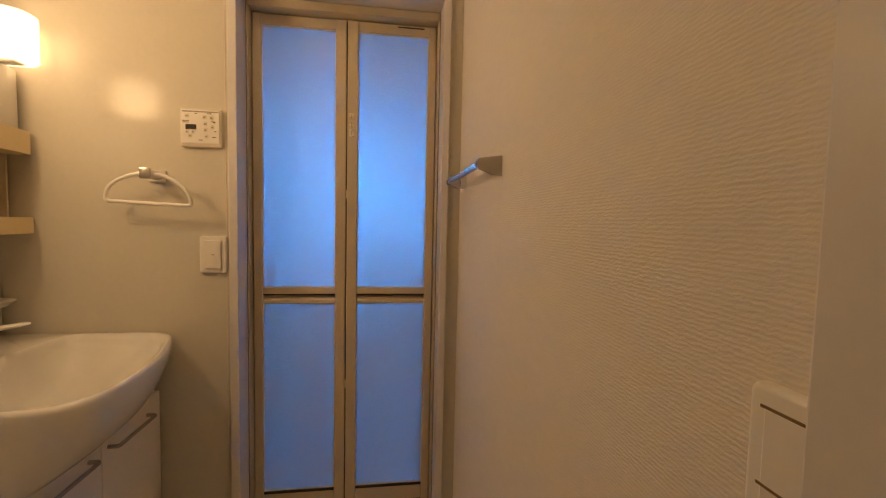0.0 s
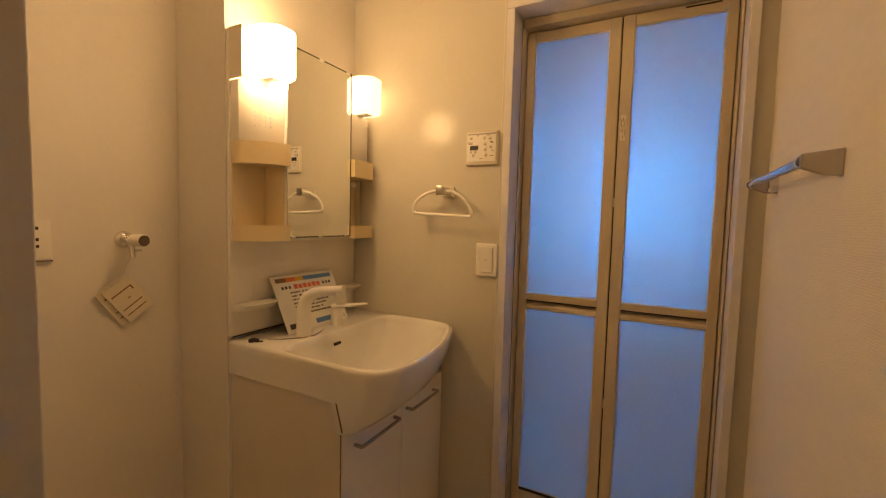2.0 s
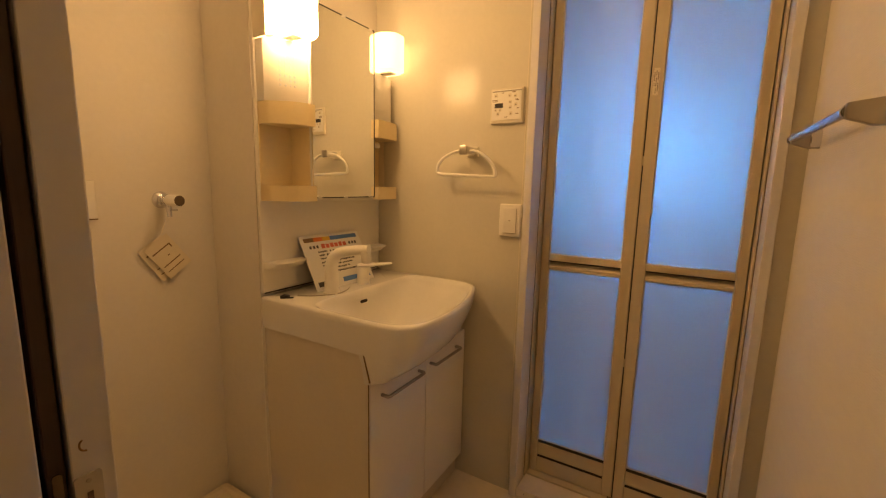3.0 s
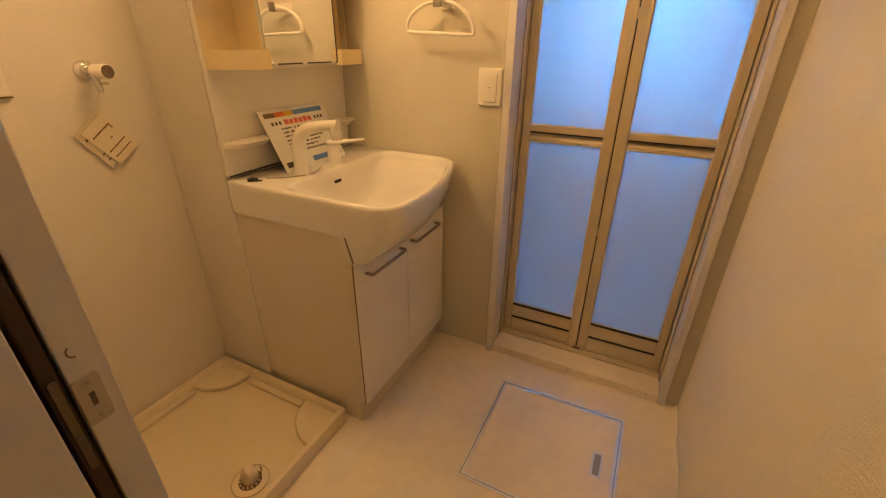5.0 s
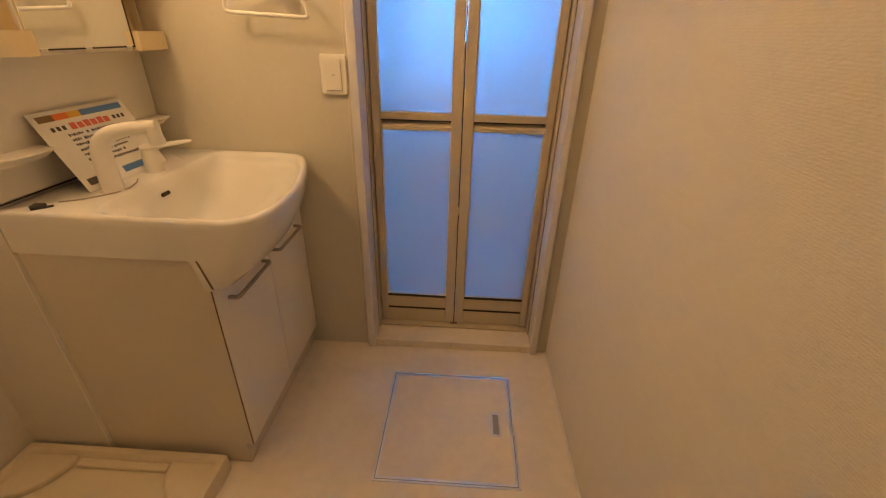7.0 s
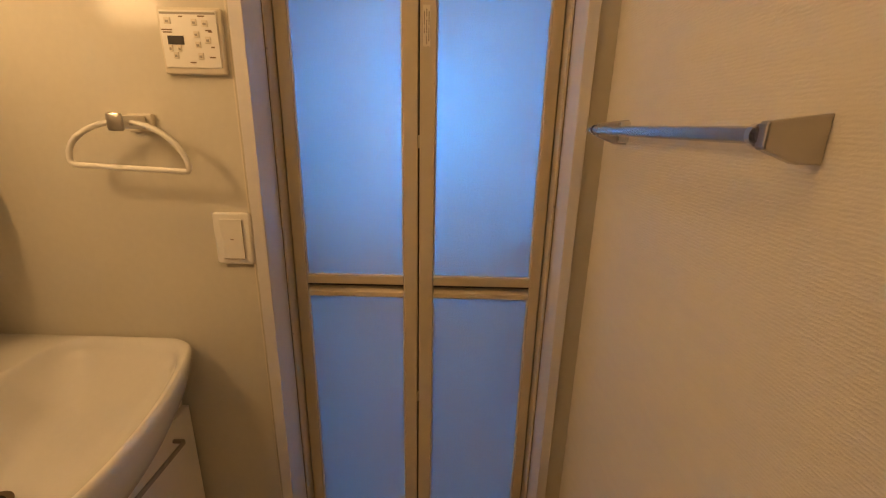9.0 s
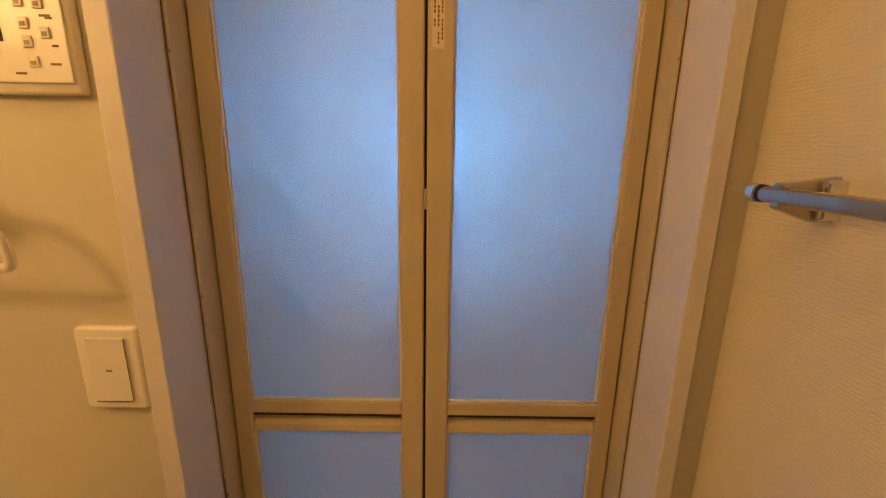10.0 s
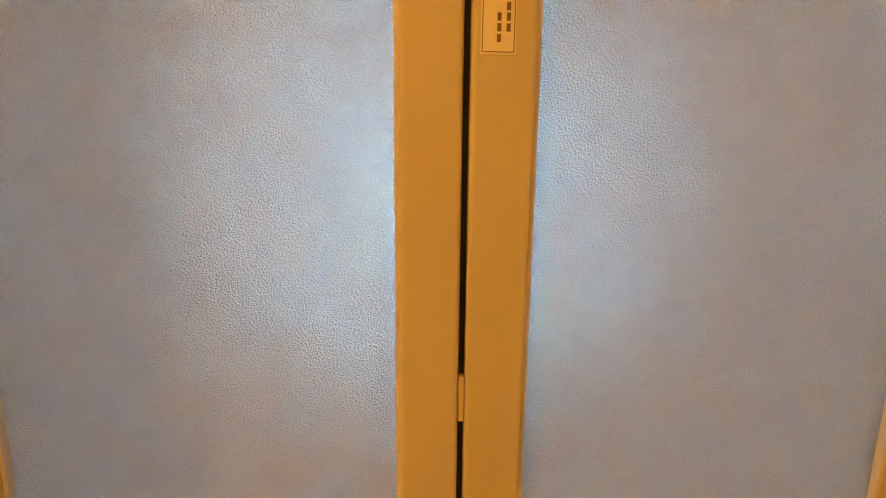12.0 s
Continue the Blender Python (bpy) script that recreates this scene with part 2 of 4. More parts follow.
# ---- structure ----
T = 0.12
setting("floor", boxes((WEST - T, EAST + T, SOUTH - 0.14, NORTH + 0.01, -0.10, 0), (-2.2, 1.6, -1.6, SOUTH - 0.14, -0.10, 0)), M_FLOOR, "beige mottled vinyl floor of the washroom", "floor")
setting("ceiling", boxes((WEST - T, EAST + T, SOUTH - 0.14, NORTH + T, CEIL, CEIL + 0.1), (-2.2, 1.6, -1.6, SOUTH - 0.14, CEIL, CEIL + 0.1)), M_CEIL, "plain white papered ceiling", "ceiling")
D0, D1, DTOP = -0.390, 0.339, 2.02   # outside of the door casing
setting("wall_north", boxes((WEST - T, D0, NORTH, NORTH + T, 0, CEIL), (D1, EAST + T, NORTH, NORTH + T, 0, CEIL),
                            (D0, D1, NORTH, NORTH + T, DTOP, CEIL)), M_PANEL, "glossy cream washroom wall round the folding door", "wall")
setting("wall_east", box(EAST, EAST + T, SOUTH - 0.14, NORTH, 0, CEIL), M_PAPER, "cream wallpapered wall with fine horizontal ribs", "wall")
setting("wall_west", box(WEST - T, WEST, SOUTH - 0.14, NORTH, 0, CEIL), M_PAPER2, "cream wallpapered wall behind the washing tray", "wall")
setting("wall_pier", box(WEST, VAN_BACK, PIER, NORTH, 0, CEIL), M_PAPER2, "short cream wall return beside the vanity", "wall")
J0, J1 = -0.40, 0.353   # inside faces of the entrance jambs
setting("wall_south", boxes((WEST, J0 - 0.03, SOUTH - 0.032, SOUTH, 0, CEIL), (WEST, J0 - 0.03, SOUTH - 0.13, SOUTH - 0.057, 0, CEIL), (J1 + 0.02, EAST, SOUTH - 0.13, SOUTH, 0, CEIL),
                            (J0 - 0.03, J1 + 0.02, SOUTH - 0.13, SOUTH, 2.06, CEIL)), M_PAPER2, "cream wall with the entrance opening", "wall")
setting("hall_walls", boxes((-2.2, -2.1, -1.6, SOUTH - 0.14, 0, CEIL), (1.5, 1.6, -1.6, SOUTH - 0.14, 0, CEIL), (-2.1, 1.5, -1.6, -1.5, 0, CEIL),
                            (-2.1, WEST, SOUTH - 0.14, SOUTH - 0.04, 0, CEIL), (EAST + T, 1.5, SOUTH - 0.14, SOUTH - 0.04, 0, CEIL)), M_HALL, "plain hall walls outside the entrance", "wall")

# bathroom behind the folding door: plain shell and its window
B0, B1, BY0, BY1 = -0.95, 0.70, 2.06, 3.25
setting("bath_floor", box(B0, B1, BY0 - 0.06, BY1, -0.10, 0.0), M_BATH, "pale bathroom floor behind the frosted door", "floor")
setting("bath_ceiling", box(B0, B1, BY0 + 0.09, BY1, 2.2, 2.26), M_BATH, "pale bathroom ceiling", "ceiling")
WX0, WX1, WZ0, WZ1 = -0.29, 0.23, 1.19, 1.69
setting("bath_walls", boxes((B0 - 0.06, B0, BY0 - 0.09, BY1, 0, 2.26), (B1, B1 + 0.06, BY0 - 0.09, BY1, 0, 2.26),
                            (B0 - 0.06, WX0, BY1, BY1 + 0.1, 0, 2.26), (WX1, B1 + 0.06, BY1, BY1 + 0.1, 0, 2.26),
                            (WX0, WX1, BY1, BY1 + 0.1, 0, WZ0), (WX0, WX1, BY1, BY1 + 0.1, WZ1, 2.26),
                            (B0, D0, BY0 - 0.09, BY0 - 0.02, 0, 2.26), (D1, B1, BY0 - 0.09, BY0 - 0.02, 0, 2.26), (D0, D1, BY0 - 0.09, BY0 - 0.02, DTOP, 2.26)),
        M_BATH, "pale bathroom wall panels seen dimly through frosted glass", "wall")
setting("window_1", box(WX0, WX1, BY1 + 0.05, BY1 + 0.06, WZ0, WZ1), M_DAY, "daylit frosted bathroom window", "window")

# casing round the bathroom door
IN0, IN1, HEAD = -0.3620, 0.3145, 1.990
casing = thing("door_casing", (0, NORTH, 0), "white painted wooden casing round the bathroom door", "door casing", kind="structure")
for x0, x1, n in ((D0, IN0, "upright"), (IN1, D1, "upright")):
    part(n, box(x0, x1, NORTH - 0.022, NORTH + T + 0.02, 0, HEAD, 0.002), M_TRIM, casing)
part("head", box(D0, D1, NORTH - 0.0225, NORTH + T + 0.02, HEAD + 0.0005, DTOP, 0.002), M_TRIM, casing)
part("sill", box(IN0 + 0.0005, IN1 - 0.0005, NORTH - 0.012, NORTH + T + 0.02, 0.001, 0.036, 0.003), M_FLOOR, casing, "beige vinyl covered threshold")

for x in (-0.330, -0.030, 0.270):
    part("sill_screw", disc((x, NORTH - 0.012, 0.021), (0, -1, 0), 0.003, 0.0008, 12), M_NICKEL, casing)

# strip added for the line that corner shading draws beside the casing
setting("casing_shade_line", box(D0 - 0.016, D0 - 0.0125, NORTH - 0.0012, NORTH, 0.0, CEIL - 0.001), M_BEIGE, "thin vertical strip added for the shading line beside the casing", "trim")
setting("floor_bead", box(EAST - 0.007, EAST, SOUTH + 0.01, NORTH - 0.001, 0.0, 0.007, 0.002), M_PLASTIC, "thin pale sealant bead along the floor", "trim")

# aluminium door frame with its screws
dframe = thing("door_frame", (0, 1.94, 0.036), "cream aluminium frame of the folding bathroom door", "door frame", kind="structure")
L0, L1 = -0.3530, 0.3040
part("jamb", box(IN0 + 0.0005, L0 - 0.003, 1.918, 1.985, 0.037, HEAD - 0.001, 0.003), M_ALU, dframe)
part("jamb", box(L1 + 0.003, IN1 - 0.0005, 1.918, 1.985, 0.037, HEAD - 0.001, 0.003), M_ALU, dframe)
part("head_bar", box(L0 - 0.0025, L1 + 0.0025, 1.920, 1.985, 1.958, HEAD - 0.001, 0.003), M_ALU, dframe)
# unseen strips added behind the gaps to keep bathroom light from leaking
for x0, x1 in ((IN0 + 0.001, L0 + 0.006), (L1 - 0.006, IN1 - 0.001)):
    part("leak_strip", box(x0, x1, 1.9905, 1.9985, 0.037, HEAD - 0.002), M_DARK, dframe, "dark strip added behind the leaf edge to stop light leaks")
part("leak_strip", box(L0 + 0.0065, L1 - 0.0065, 1.9905, 1.9985, 1.944, HEAD - 0.002), M_DARK, dframe)
part("bottom_track", box(L0 - 0.0025, L1 + 0.0025, 1.935, 1.985, 0.0365, 0.046, 0.002), M_ALU, dframe)
for x in (IN0 + 0.0020, IN1 - 0.0020):
    part("frame_groove", box(x - 0.0007, x + 0.0007, 1.9174, 1.9179, 0.04, HEAD - 0.004), M_BROWN, dframe, "fine groove in the frame")
for x in (IN0 + 0.0048, IN1 - 0.0048):
    for z in (0.45, 0.82, 1.18, 1.52, 1.85):
        part("screw", disc((x, 1.9185, z), (0, -1, 0), 0.0024, 0.0015, 10), M_NICKEL, dframe)

# folding door: two leaves with frosted sheets
door = thing("folding_door", (-0.024, LEAF + 0.015, 0.048), "closed cream folding bathroom door with frosted panes", "door")
MID = -0.0235
for x0, x1, wide_left in ((L0, MID - 0.0021, False), (MID + 0.0021, L1, True)):
    a, b = (x0 + 0.031, MID - 0.0393) if not wide_left else (MID + 0.0400, x1 - 0.029)
    for s0, s1 in ((x0, a), (b, x1)):
        part("stile", box(s0, s1, LEAF, LEAF + 0.03, 0.048, 1.954, 0.003, 3), M_ALU, door)
    part("top_rail", box(a - 0.0002, b + 0.0002, LEAF + 0.002, LEAF + 0.028, 1.916, 1.953, 0.002), M_ALU, door)
    part("middle_rail", box(a - 0.0002, b + 0.0002, LEAF + 0.001, LEAF + 0.028, 0.950, 0.974, 0.002), M_ALU, door)
    grip = prism([(LEAF + 0.022, 0.9499), (LEAF + 0.016, 0.940), (LEAF + 0.004, 0.926), (LEAF + 0.002, 0.915), (LEAF + 0.028, 0.915), (LEAF + 0.028, 0.9499)], "x", a + 0.0005, b - 0.0005)
    part("grip_rail", grip, M_ALU, door, "concave pull along the middle rail")
    # shade inside the pull's recess, put in as a dark strip
    part("groove", box(a + 0.001, b - 0.001, LEAF + 0.003, LEAF + 0.02, 0.945, 0.9498), M_SLOT, door, "dark shadow gap of the pull")
    low = part("bottom_panel", box(a - 0.0002, b + 0.0002, LEAF + 0.003, LEAF + 0.027, 0.049, 0.187, 0.002), M_ALU, door)
    for z in (0.187, 0.122):
        part("vent_slit", box(a + 0.001, b - 0.001, LEAF + 0.0012, LEAF + 0.02, z - 0.0045, z + 0.0045), M_SLOT, low, "dark ventilation slit")
    for z0, z1 in ((0.192, 0.915), (0.974, 1.916)):
        part("frosted_pane", box(a, b, LEAF + 0.010, LEAF + 0.014, z0, z1), M_FROST, door, "frosted pane glowing blue with daylight")
        bead = bmesh.new()
        for row in ((a, a + 0.003, z0, z1), (b - 0.003, b, z0, z1), (a, b, z0, z0 + 0.003), (a, b, z1 - 0.003, z1)):
            box(row[0], row[1], LEAF + 0.005, LEAF + 0.0098, row[2], row[3], bm=bead)
        part("glazing_bead", bead, M_BEIGE, door, "thin pale glazing bead")
part("rubber_seal", box(MID - 0.0019, MID + 0.0019, LEAF + 0.008, LEAF + 0.024, 0.05, 1.95), M_DARK, door, "dark rubber seal between the leaves")
for z in (0.585, 1.310):
    part("hinge_tab", box(MID - 0.0018, MID + 0.0018, LEAF + 0.002, LEAF + 0.0078, z, z + 0.031, 0.0006), M_ALU, door, "beige hinge tab in the joint")
part("pivot", box(MID - 0.016, MID + 0.016, LEAF - 0.006, LEAF - 0.0002, 0.0485, 0.056, 0.0015), M_DRAIN, door, "small dark bottom pivot")
part("vent_slit", box(0.16, 0.258, LEAF + 0.0005, LEAF + 0.006, 1.942, 1.947), M_SLOT, door, "dark slit in the top rail")
lab = part("warning_label", box(-0.0165, 0.0035, LEAF - 0.0006, LEAF - 0.0001, 1.536, 1.622), M_LABEL, door, "small tan label with lines of print")
for i, x in enumerate((-0.0115, -0.0062, -0.0010)):
    for k in range(13 if i else 9):
        if (k * 7 + i * 3) % 6:
            z = 1.614 - k * 0.0056
            part("print_mark", box(x - 0.0011, x + 0.0011, LEAF - 0.0009, LEAF - 0.00061, z - 0.0042, z), M_BROWN, lab)
border = bmesh.new()
for row in ((-0.0157, -0.0152, 1.5375, 1.621), (0.0022, 0.0027, 1.5375, 1.621), (-0.0157, 0.0027, 1.5372, 1.5377)):
    box(row[0], row[1], LEAF - 0.0008, LEAF - 0.00061, row[2], row[3], bm=border)
part("printed_border", border, M_BROWN, lab)

# entrance: jambs, the edge of the sliding door, latch plates
ent = thing("entrance_casing", (J0, SOUTH - 0.06, 0), "grey-white painted wooden jambs of the entrance", "door casing", kind="structure")
part("jamb", box(J0 - 0.03, J0, SOUTH - 0.033, SOUTH + 0.006, 0.001, 2.06, 0.002), M_TRIM, ent)
part("jamb", box(J0 - 0.03, J0, SOUTH - 0.15, SOUTH - 0.056, 0.001, 2.06, 0.002), M_TRIM, ent)
part("jamb", box(J1, J1 + 0.02, SOUTH - 0.15, SOUTH + 0.006, 0.001, 2.06, 0.002), M_TRIM, ent)
part("head", box(J0, J1, SOUTH - 0.15, SOUTH + 0.006, 2.04, 2.0595, 0.002), M_TRIM, ent)
strike = thing("strike_plate", (J0, SOUTH - 0.02, 0.88), "brushed metal strike plate screwed to the jamb", "strike plate")
pl = prism(rounded_rect(SOUTH - 0.0325, SOUTH - 0.0075, 0.853, 0.915, 0.004), "x", J0, J0 + 0.0022, 0.0005)
part("plate", pl, M_STEEL, strike)
part("latch_hole", box(J0 + 0.0015, J0 + 0.0028, SOUTH - 0.0225, SOUTH - 0.0172, 0.877, 0.894), M_LATCH, strike)
for z in (0.861, 0.907):
    part("screw", disc((J0 + 0.0022, SOUTH - 0.02, z), (1, 0, 0), 0.0025, 0.0008, 12), M_NICKEL, strike)
part("scratch", tube([(J0, SOUTH - 0.018 + 0.006 * math.cos(radians(a)), 0.948 + 0.007 * math.sin(radians(a))) for a in range(120, 271, 15)], 0.0011, 6), M_WIRE, ent, "small brown crescent scratch")
sdoor = thing("sliding_door", (J0 - 0.4, SOUTH - 0.045, 0.01), "dark brown wooden sliding door standing in its wall pocket", "door")
part("door_panel", box(J0 - 0.80, J0 - 0.006, SOUTH - 0.051, SOUTH - 0.0345, 0.006, 2.03, 0.002), M_WOOD, sdoor)
part("latch_plate", prism(rounded_rect(SOUTH - 0.0475, SOUTH - 0.0385, 0.795, 0.925, 0.004), "x", J0 - 0.0062, J0 - 0.004, 0.0005), M_LATCH, sdoor, "worn metal latch plate on the door edge")

# ---- vanity cabinet ----
VY0, VY1, VFRONT = 1.250, 1.843, -0.618
SIDE = [(VAN_BACK + 0.002, 0.002), (-0.645, 0.002), (-0.645, 0.088), (VFRONT - 0.018, 0.088), (VFRONT - 0.018, 0.738), (VAN_BACK + 0.002, 0.738)]
vanity = thing("vanity_cabinet", (-0.86, 1.546, 0), "white washbasin cabinet with two doors and bar handles", "cabinet")
part("side_panel", prism(SIDE, "y", VY0, VY0 + 0.016), M_SHADED_SIDE, vanity, "beige side panel, darkened in colour for its shade")
part("side_panel", prism(SIDE, "y", VY1 - 0.016, VY1), M_SHADED_SIDE, vanity)
part("back_panel", box(VAN_BACK + 0.002, VAN_BACK + 0.010, VY0 + 0.0165, VY1 - 0.0165, 0.06, 0.65), M_SHADED_SIDE, vanity)
part("bottom_shelf", box(VAN_BACK + 0.0105, VFRONT - 0.022, VY0 + 0.0165, VY1 - 0.0165, 0.06, 0.075), M_CABINET, vanity)
part("toe_kick", box(-0.660, -0.6455, VY0 + 0.0165, VY1 - 0.0165, 0.001, 0.086), M_SHADED_SIDE, vanity, "beige kick board along the floor, in the shaded side's colour")
SPLIT = 1.552
for y0, y1, h0, h1 in ((VY0 + 0.002, SPLIT - 0.0015, 1.305, 1.503), (SPLIT + 0.0015, VY1 - 0.002, 1.578, 1.765)):
    leaf = part("cabinet_door", box(VFRONT - 0.017, VFRONT, y0, y1, 0.090, 0.648, 0.0025, 3), M_CABINET, vanity, smooth=True)
    z, xo = 0.598, VFRONT + 0.027
    bar = tube([(VFRONT, h0, z), (xo - 0.004, h0, z), (xo, h0 + 0.006, z)] + [(xo, h0 + 0.02, z), (xo, h1 - 0.02, z)] + [(xo, h1 - 0.006, z), (xo - 0.004, h1, z), (VFRONT, h1, z)], 0.0055, 10)
    part("bar_handle", bar, M_NICKEL, leaf, "brushed metal bar handle", smooth=True)
part("edge_strip", box(VFRONT - 0.0178, VFRONT - 0.0055, VY0 - 0.0018, VY0 + 0.0015, 0.09, 0.70), M_SHADED_SIDE, vanity)
part("edge_seal", box(VFRONT - 0.0054, VFRONT - 0.0038, VY0 - 0.0016, VY0 + 0.0016, 0.09, 0.66), M_BROWN, vanity, "brown joint along the door edge")
part("caulk_line", box(VAN_BACK - 0.0025, VAN_BACK + 0.0025, PIER - 0.001, VY0 + 0.001, 0.06, 0.735, 0.001), M_PLASTIC, vanity, "white sealant line against the wall")

# ---- wash basin ----
RIM = 0.846
BX, BYC = -0.72, 1.545   # centre that all its outlines run round


def front_x(y):
    return -0.465 - 0.106 * ((y - 1.41) / 0.42) ** 2


def basin_outline(back, left, right, push, corner):
    """Plan of the basin: straight back and sides, a bowed front pushed back by push."""
    pts = [(back, left)]
    for k in range(240):
        y = left + (right - left) * k / 239
        x = front_x(y) - push
        dl, dr = y - left, right - y
        cl, cr = corner * 1.4, corner * 0.95
        if dl < cl:
            x -= cl - math.sqrt(max(cl * cl - (cl - dl) ** 2, 0))
        if dr < cr:
            x -= cr - math.sqrt(max(cr * cr - (cr - dr) ** 2, 0))
        pts.append((x, y))
    pts.append((back, right))
    return pts


ANGLES = np.sort(np.concatenate([np.linspace(0, 2 * math.pi, 200, endpoint=False),
                                 [math.atan2(y - BYC, x - BX) % (2 * math.pi) for x in (VAN_BACK + 0.002,) for y in (1.242, 1.844)]]))


def ring(points, z, inset=0.0):
    """Samples a closed plan at fixed angles round the basin's centre."""
    p = np.array(points + [points[0]])
    a0, e = p[:-1] - (BX, BYC), p[1:] - p[:-1]
    out = []
    for a in ANGLES:
        dx, dy = math.cos(a), math.sin(a)
        den = dx * e[:, 1] - dy * e[:, 0]
        den[np.abs(den) < 1e-12] = 1e-12
        t = (a0[:, 0] * e[:, 1] - a0[:, 1] * e[:, 0]) / den
        s = (a0[:, 0] * dy - a0[:, 1] * dx) / den
        r = t[(t > 0) & (s >= -1e-6) & (s <= 1 + 1e-6)].max() - inset
        x, y = BX + dx * r, BYC + dy * r
        out.append((x, y, z(x, y) if callable(z) else z))
    return out


def eased(points, passes):
    """Rounds the corners of a closed loop, keeping its height."""
    p = np.array(points)
    for _ in range(passes):
        p = (np.roll(p, 1, axis=0) + 2 * p + np.roll(p, -1, axis=0)) / 4
    return [tuple(q) for q in p]


def skirt(side, front):
    """Lower edge of the apron: higher along the sides, deep at the front."""
    def f(x, y):
        t = min(max((x + 0.646) / 0.012, 0), 1)
        return side + (front - side) * t
    return f


OUT = (VAN_BACK + 0.002, 1.242, 1.844)
loops = [ring(basin_outline(*OUT, 0.122, 0.008), skirt(0.739, 0.656)),
         ring(basin_outline(*OUT, 0.090, 0.014), skirt(0.742, 0.668)),
         ring(basin_outline(*OUT, 0.050, 0.024), skirt(0.752, 0.704)),
         ring(basin_outline(*OUT, 0.026, 0.038), skirt(0.770, 0.748)),
         ring(basin_outline(*OUT, 0.009, 0.05), 0.790),
         ring(basin_outline(*OUT, 0.002, 0.055), 0.820),
         ring(basin_outline(*OUT, 0.0, 0.055), 0.836),
         ring(basin_outline(*OUT, 0.0, 0.055), 0.843, 0.003),
         ring(basin_outline(*OUT, 0.0, 0.055), RIM, 0.009)]
INN = (-0.886, 1.250, 1.836)
PLAN = basin_outline(*INN, 0.008, 0.060)
for inset, z in ((0.0, RIM), (0.004, 0.8452), (0.009, 0.8425), (0.015, 0.837), (0.021, 0.828), (0.027, 0.816)):
    loops.append(eased(ring(PLAN, z, inset), 30))
wall_loop = eased(ring(PLAN, 0.816, 0.027), 30)
DRX, DRY = -0.772, 1.500
for s, z in ((0.03, 0.808), (0.08, 0.797), (0.16, 0.780), (0.28, 0.757), (0.44, 0.732), (0.62, 0.710), (0.8, 0.694), (0.93, 0.686), (1.0, 0.682)):
    row = [(x * (1 - s) + (DRX + 0.034 * math.cos(a)) * s, y * (1 - s) + (DRY + 0.034 * math.sin(a)) * s, z) for (x, y, _), a in zip(wall_loop, ANGLES)]
    loops.append(eased(row, int(30 + 400 * s) if s < 1 else 0))
basin = thing("wash_basin", (BX, BYC, 0.66), "glossy white one-piece washbasin with a bowed front", "washbasin")
bowl = part("bowl", loft(loops, cap_start=False), M_CERAMIC, basin, smooth=True)
bowl.data.set_sharp_from_angle(angle=radians(75))
drain = part("drain", disc((-0.772, 1.500, 0.6825), (0, 0, 1), 0.032, 0.003, 32), M_DRAIN, basin, "round dull metal drain with a dark hole", smooth=True)
part("drain_hole", disc((-0.772, 1.500, 0.6856), (0, 0, 1), 0.021, 0.0006, 28), M_SLOT, drain)
part("plug", disc((-0.772, 1.500, 0.6864), (0, 0, 1), 0.015, 0.002, 24), M_DRAIN, drain)
part("apron_gap", prism([(-0.6345, 0.741), (-0.6305, 0.741), (-0.6075, 0.664), (-0.6125, 0.664)], "y", 1.2400, 1.2416), M_BROWN, basin, "dark gap beside the apron tip")
slot = prism([(y, z) for y, z in rounded_rect(1.482, 1.516, -0.0055, 0.0055, 0.005)], "x", -0.002, 0.003)
moved(slot, Matrix.Translation((-0.8590, 0, 0.806)) @ Matrix.Rotation(radians(-14), 4, "Y"))
part("overflow_slot", slot, M_SLOT, basin, "dark overflow slot")
chain = tube([(-0.985, 1.31, RIM + 0.002), (-0.945, 1.335, RIM + 0.002), (-0.902, 1.385, RIM + 0.002), (-0.894, 1.425, RIM + 0.002), (-0.905, 1.465, RIM + 0.003), (-0.925, 1.497, RIM + 0.003)], 0.0018, 6)
part("plug_chain", chain, M_GREY, basin, "thin pull chain lying on the deck")
plug = thing("basin_stopper", (-0.995, 1.272, RIM), "small black rubber stopper lying on the basin deck", "stopper")
part("stopper", tube([(-1.006, 1.256, RIM + 0.005), (-0.998, 1.267, RIM + 0.007), (-0.990, 1.282, RIM + 0.005)], [0.005, 0.008, 0.005], 10), M_DARK, plug, smooth=True)
part("clip", tube([(-0.989, 1.268, RIM + 0.003), (-0.975, 1.285, RIM + 0.003)], 0.0025, 8), M_SLOT, plug)

# ---- tap with a separate lever ----
tap = thing("basin_faucet", (-0.925, 1.408, RIM), "white plastic spray faucet with a curved spout", "faucet")
neck = [Vector((-0.925, 1.408, RIM)), Vector((-0.925, 1.408, 0.90))] + bezier((-0.925, 1.408, 0.925), (-0.925, 1.408, 0.990), (-0.895, 1.414, 1.000), (-0.782, 1.440, 1.010), 14)
part("spout", tube(neck, [0.0255, 0.0240] + list(np.linspace(0.0235, 0.0150, 14)), 20), M_PLASTIC, tap, smooth=True)
part("spray_head", tube([(-0.797, 1.4365, 1.008), (-0.794, 1.437, 0.992), (-0.790, 1.438, 0.968), (-0.790, 1.438, 0.964)], [0.0150, 0.0175, 0.0185, 0.0165], 20), M_PLASTIC, tap, smooth=True)
part("base_ring", disc((-0.925, 1.408, RIM), (0, 0, 1), 0.029, 0.004, 24), M_BEIGE, tap)
lever = thing("mixer_lever", (-0.93, 1.578, RIM), "white single lever mixer standing on the basin", "faucet handle")
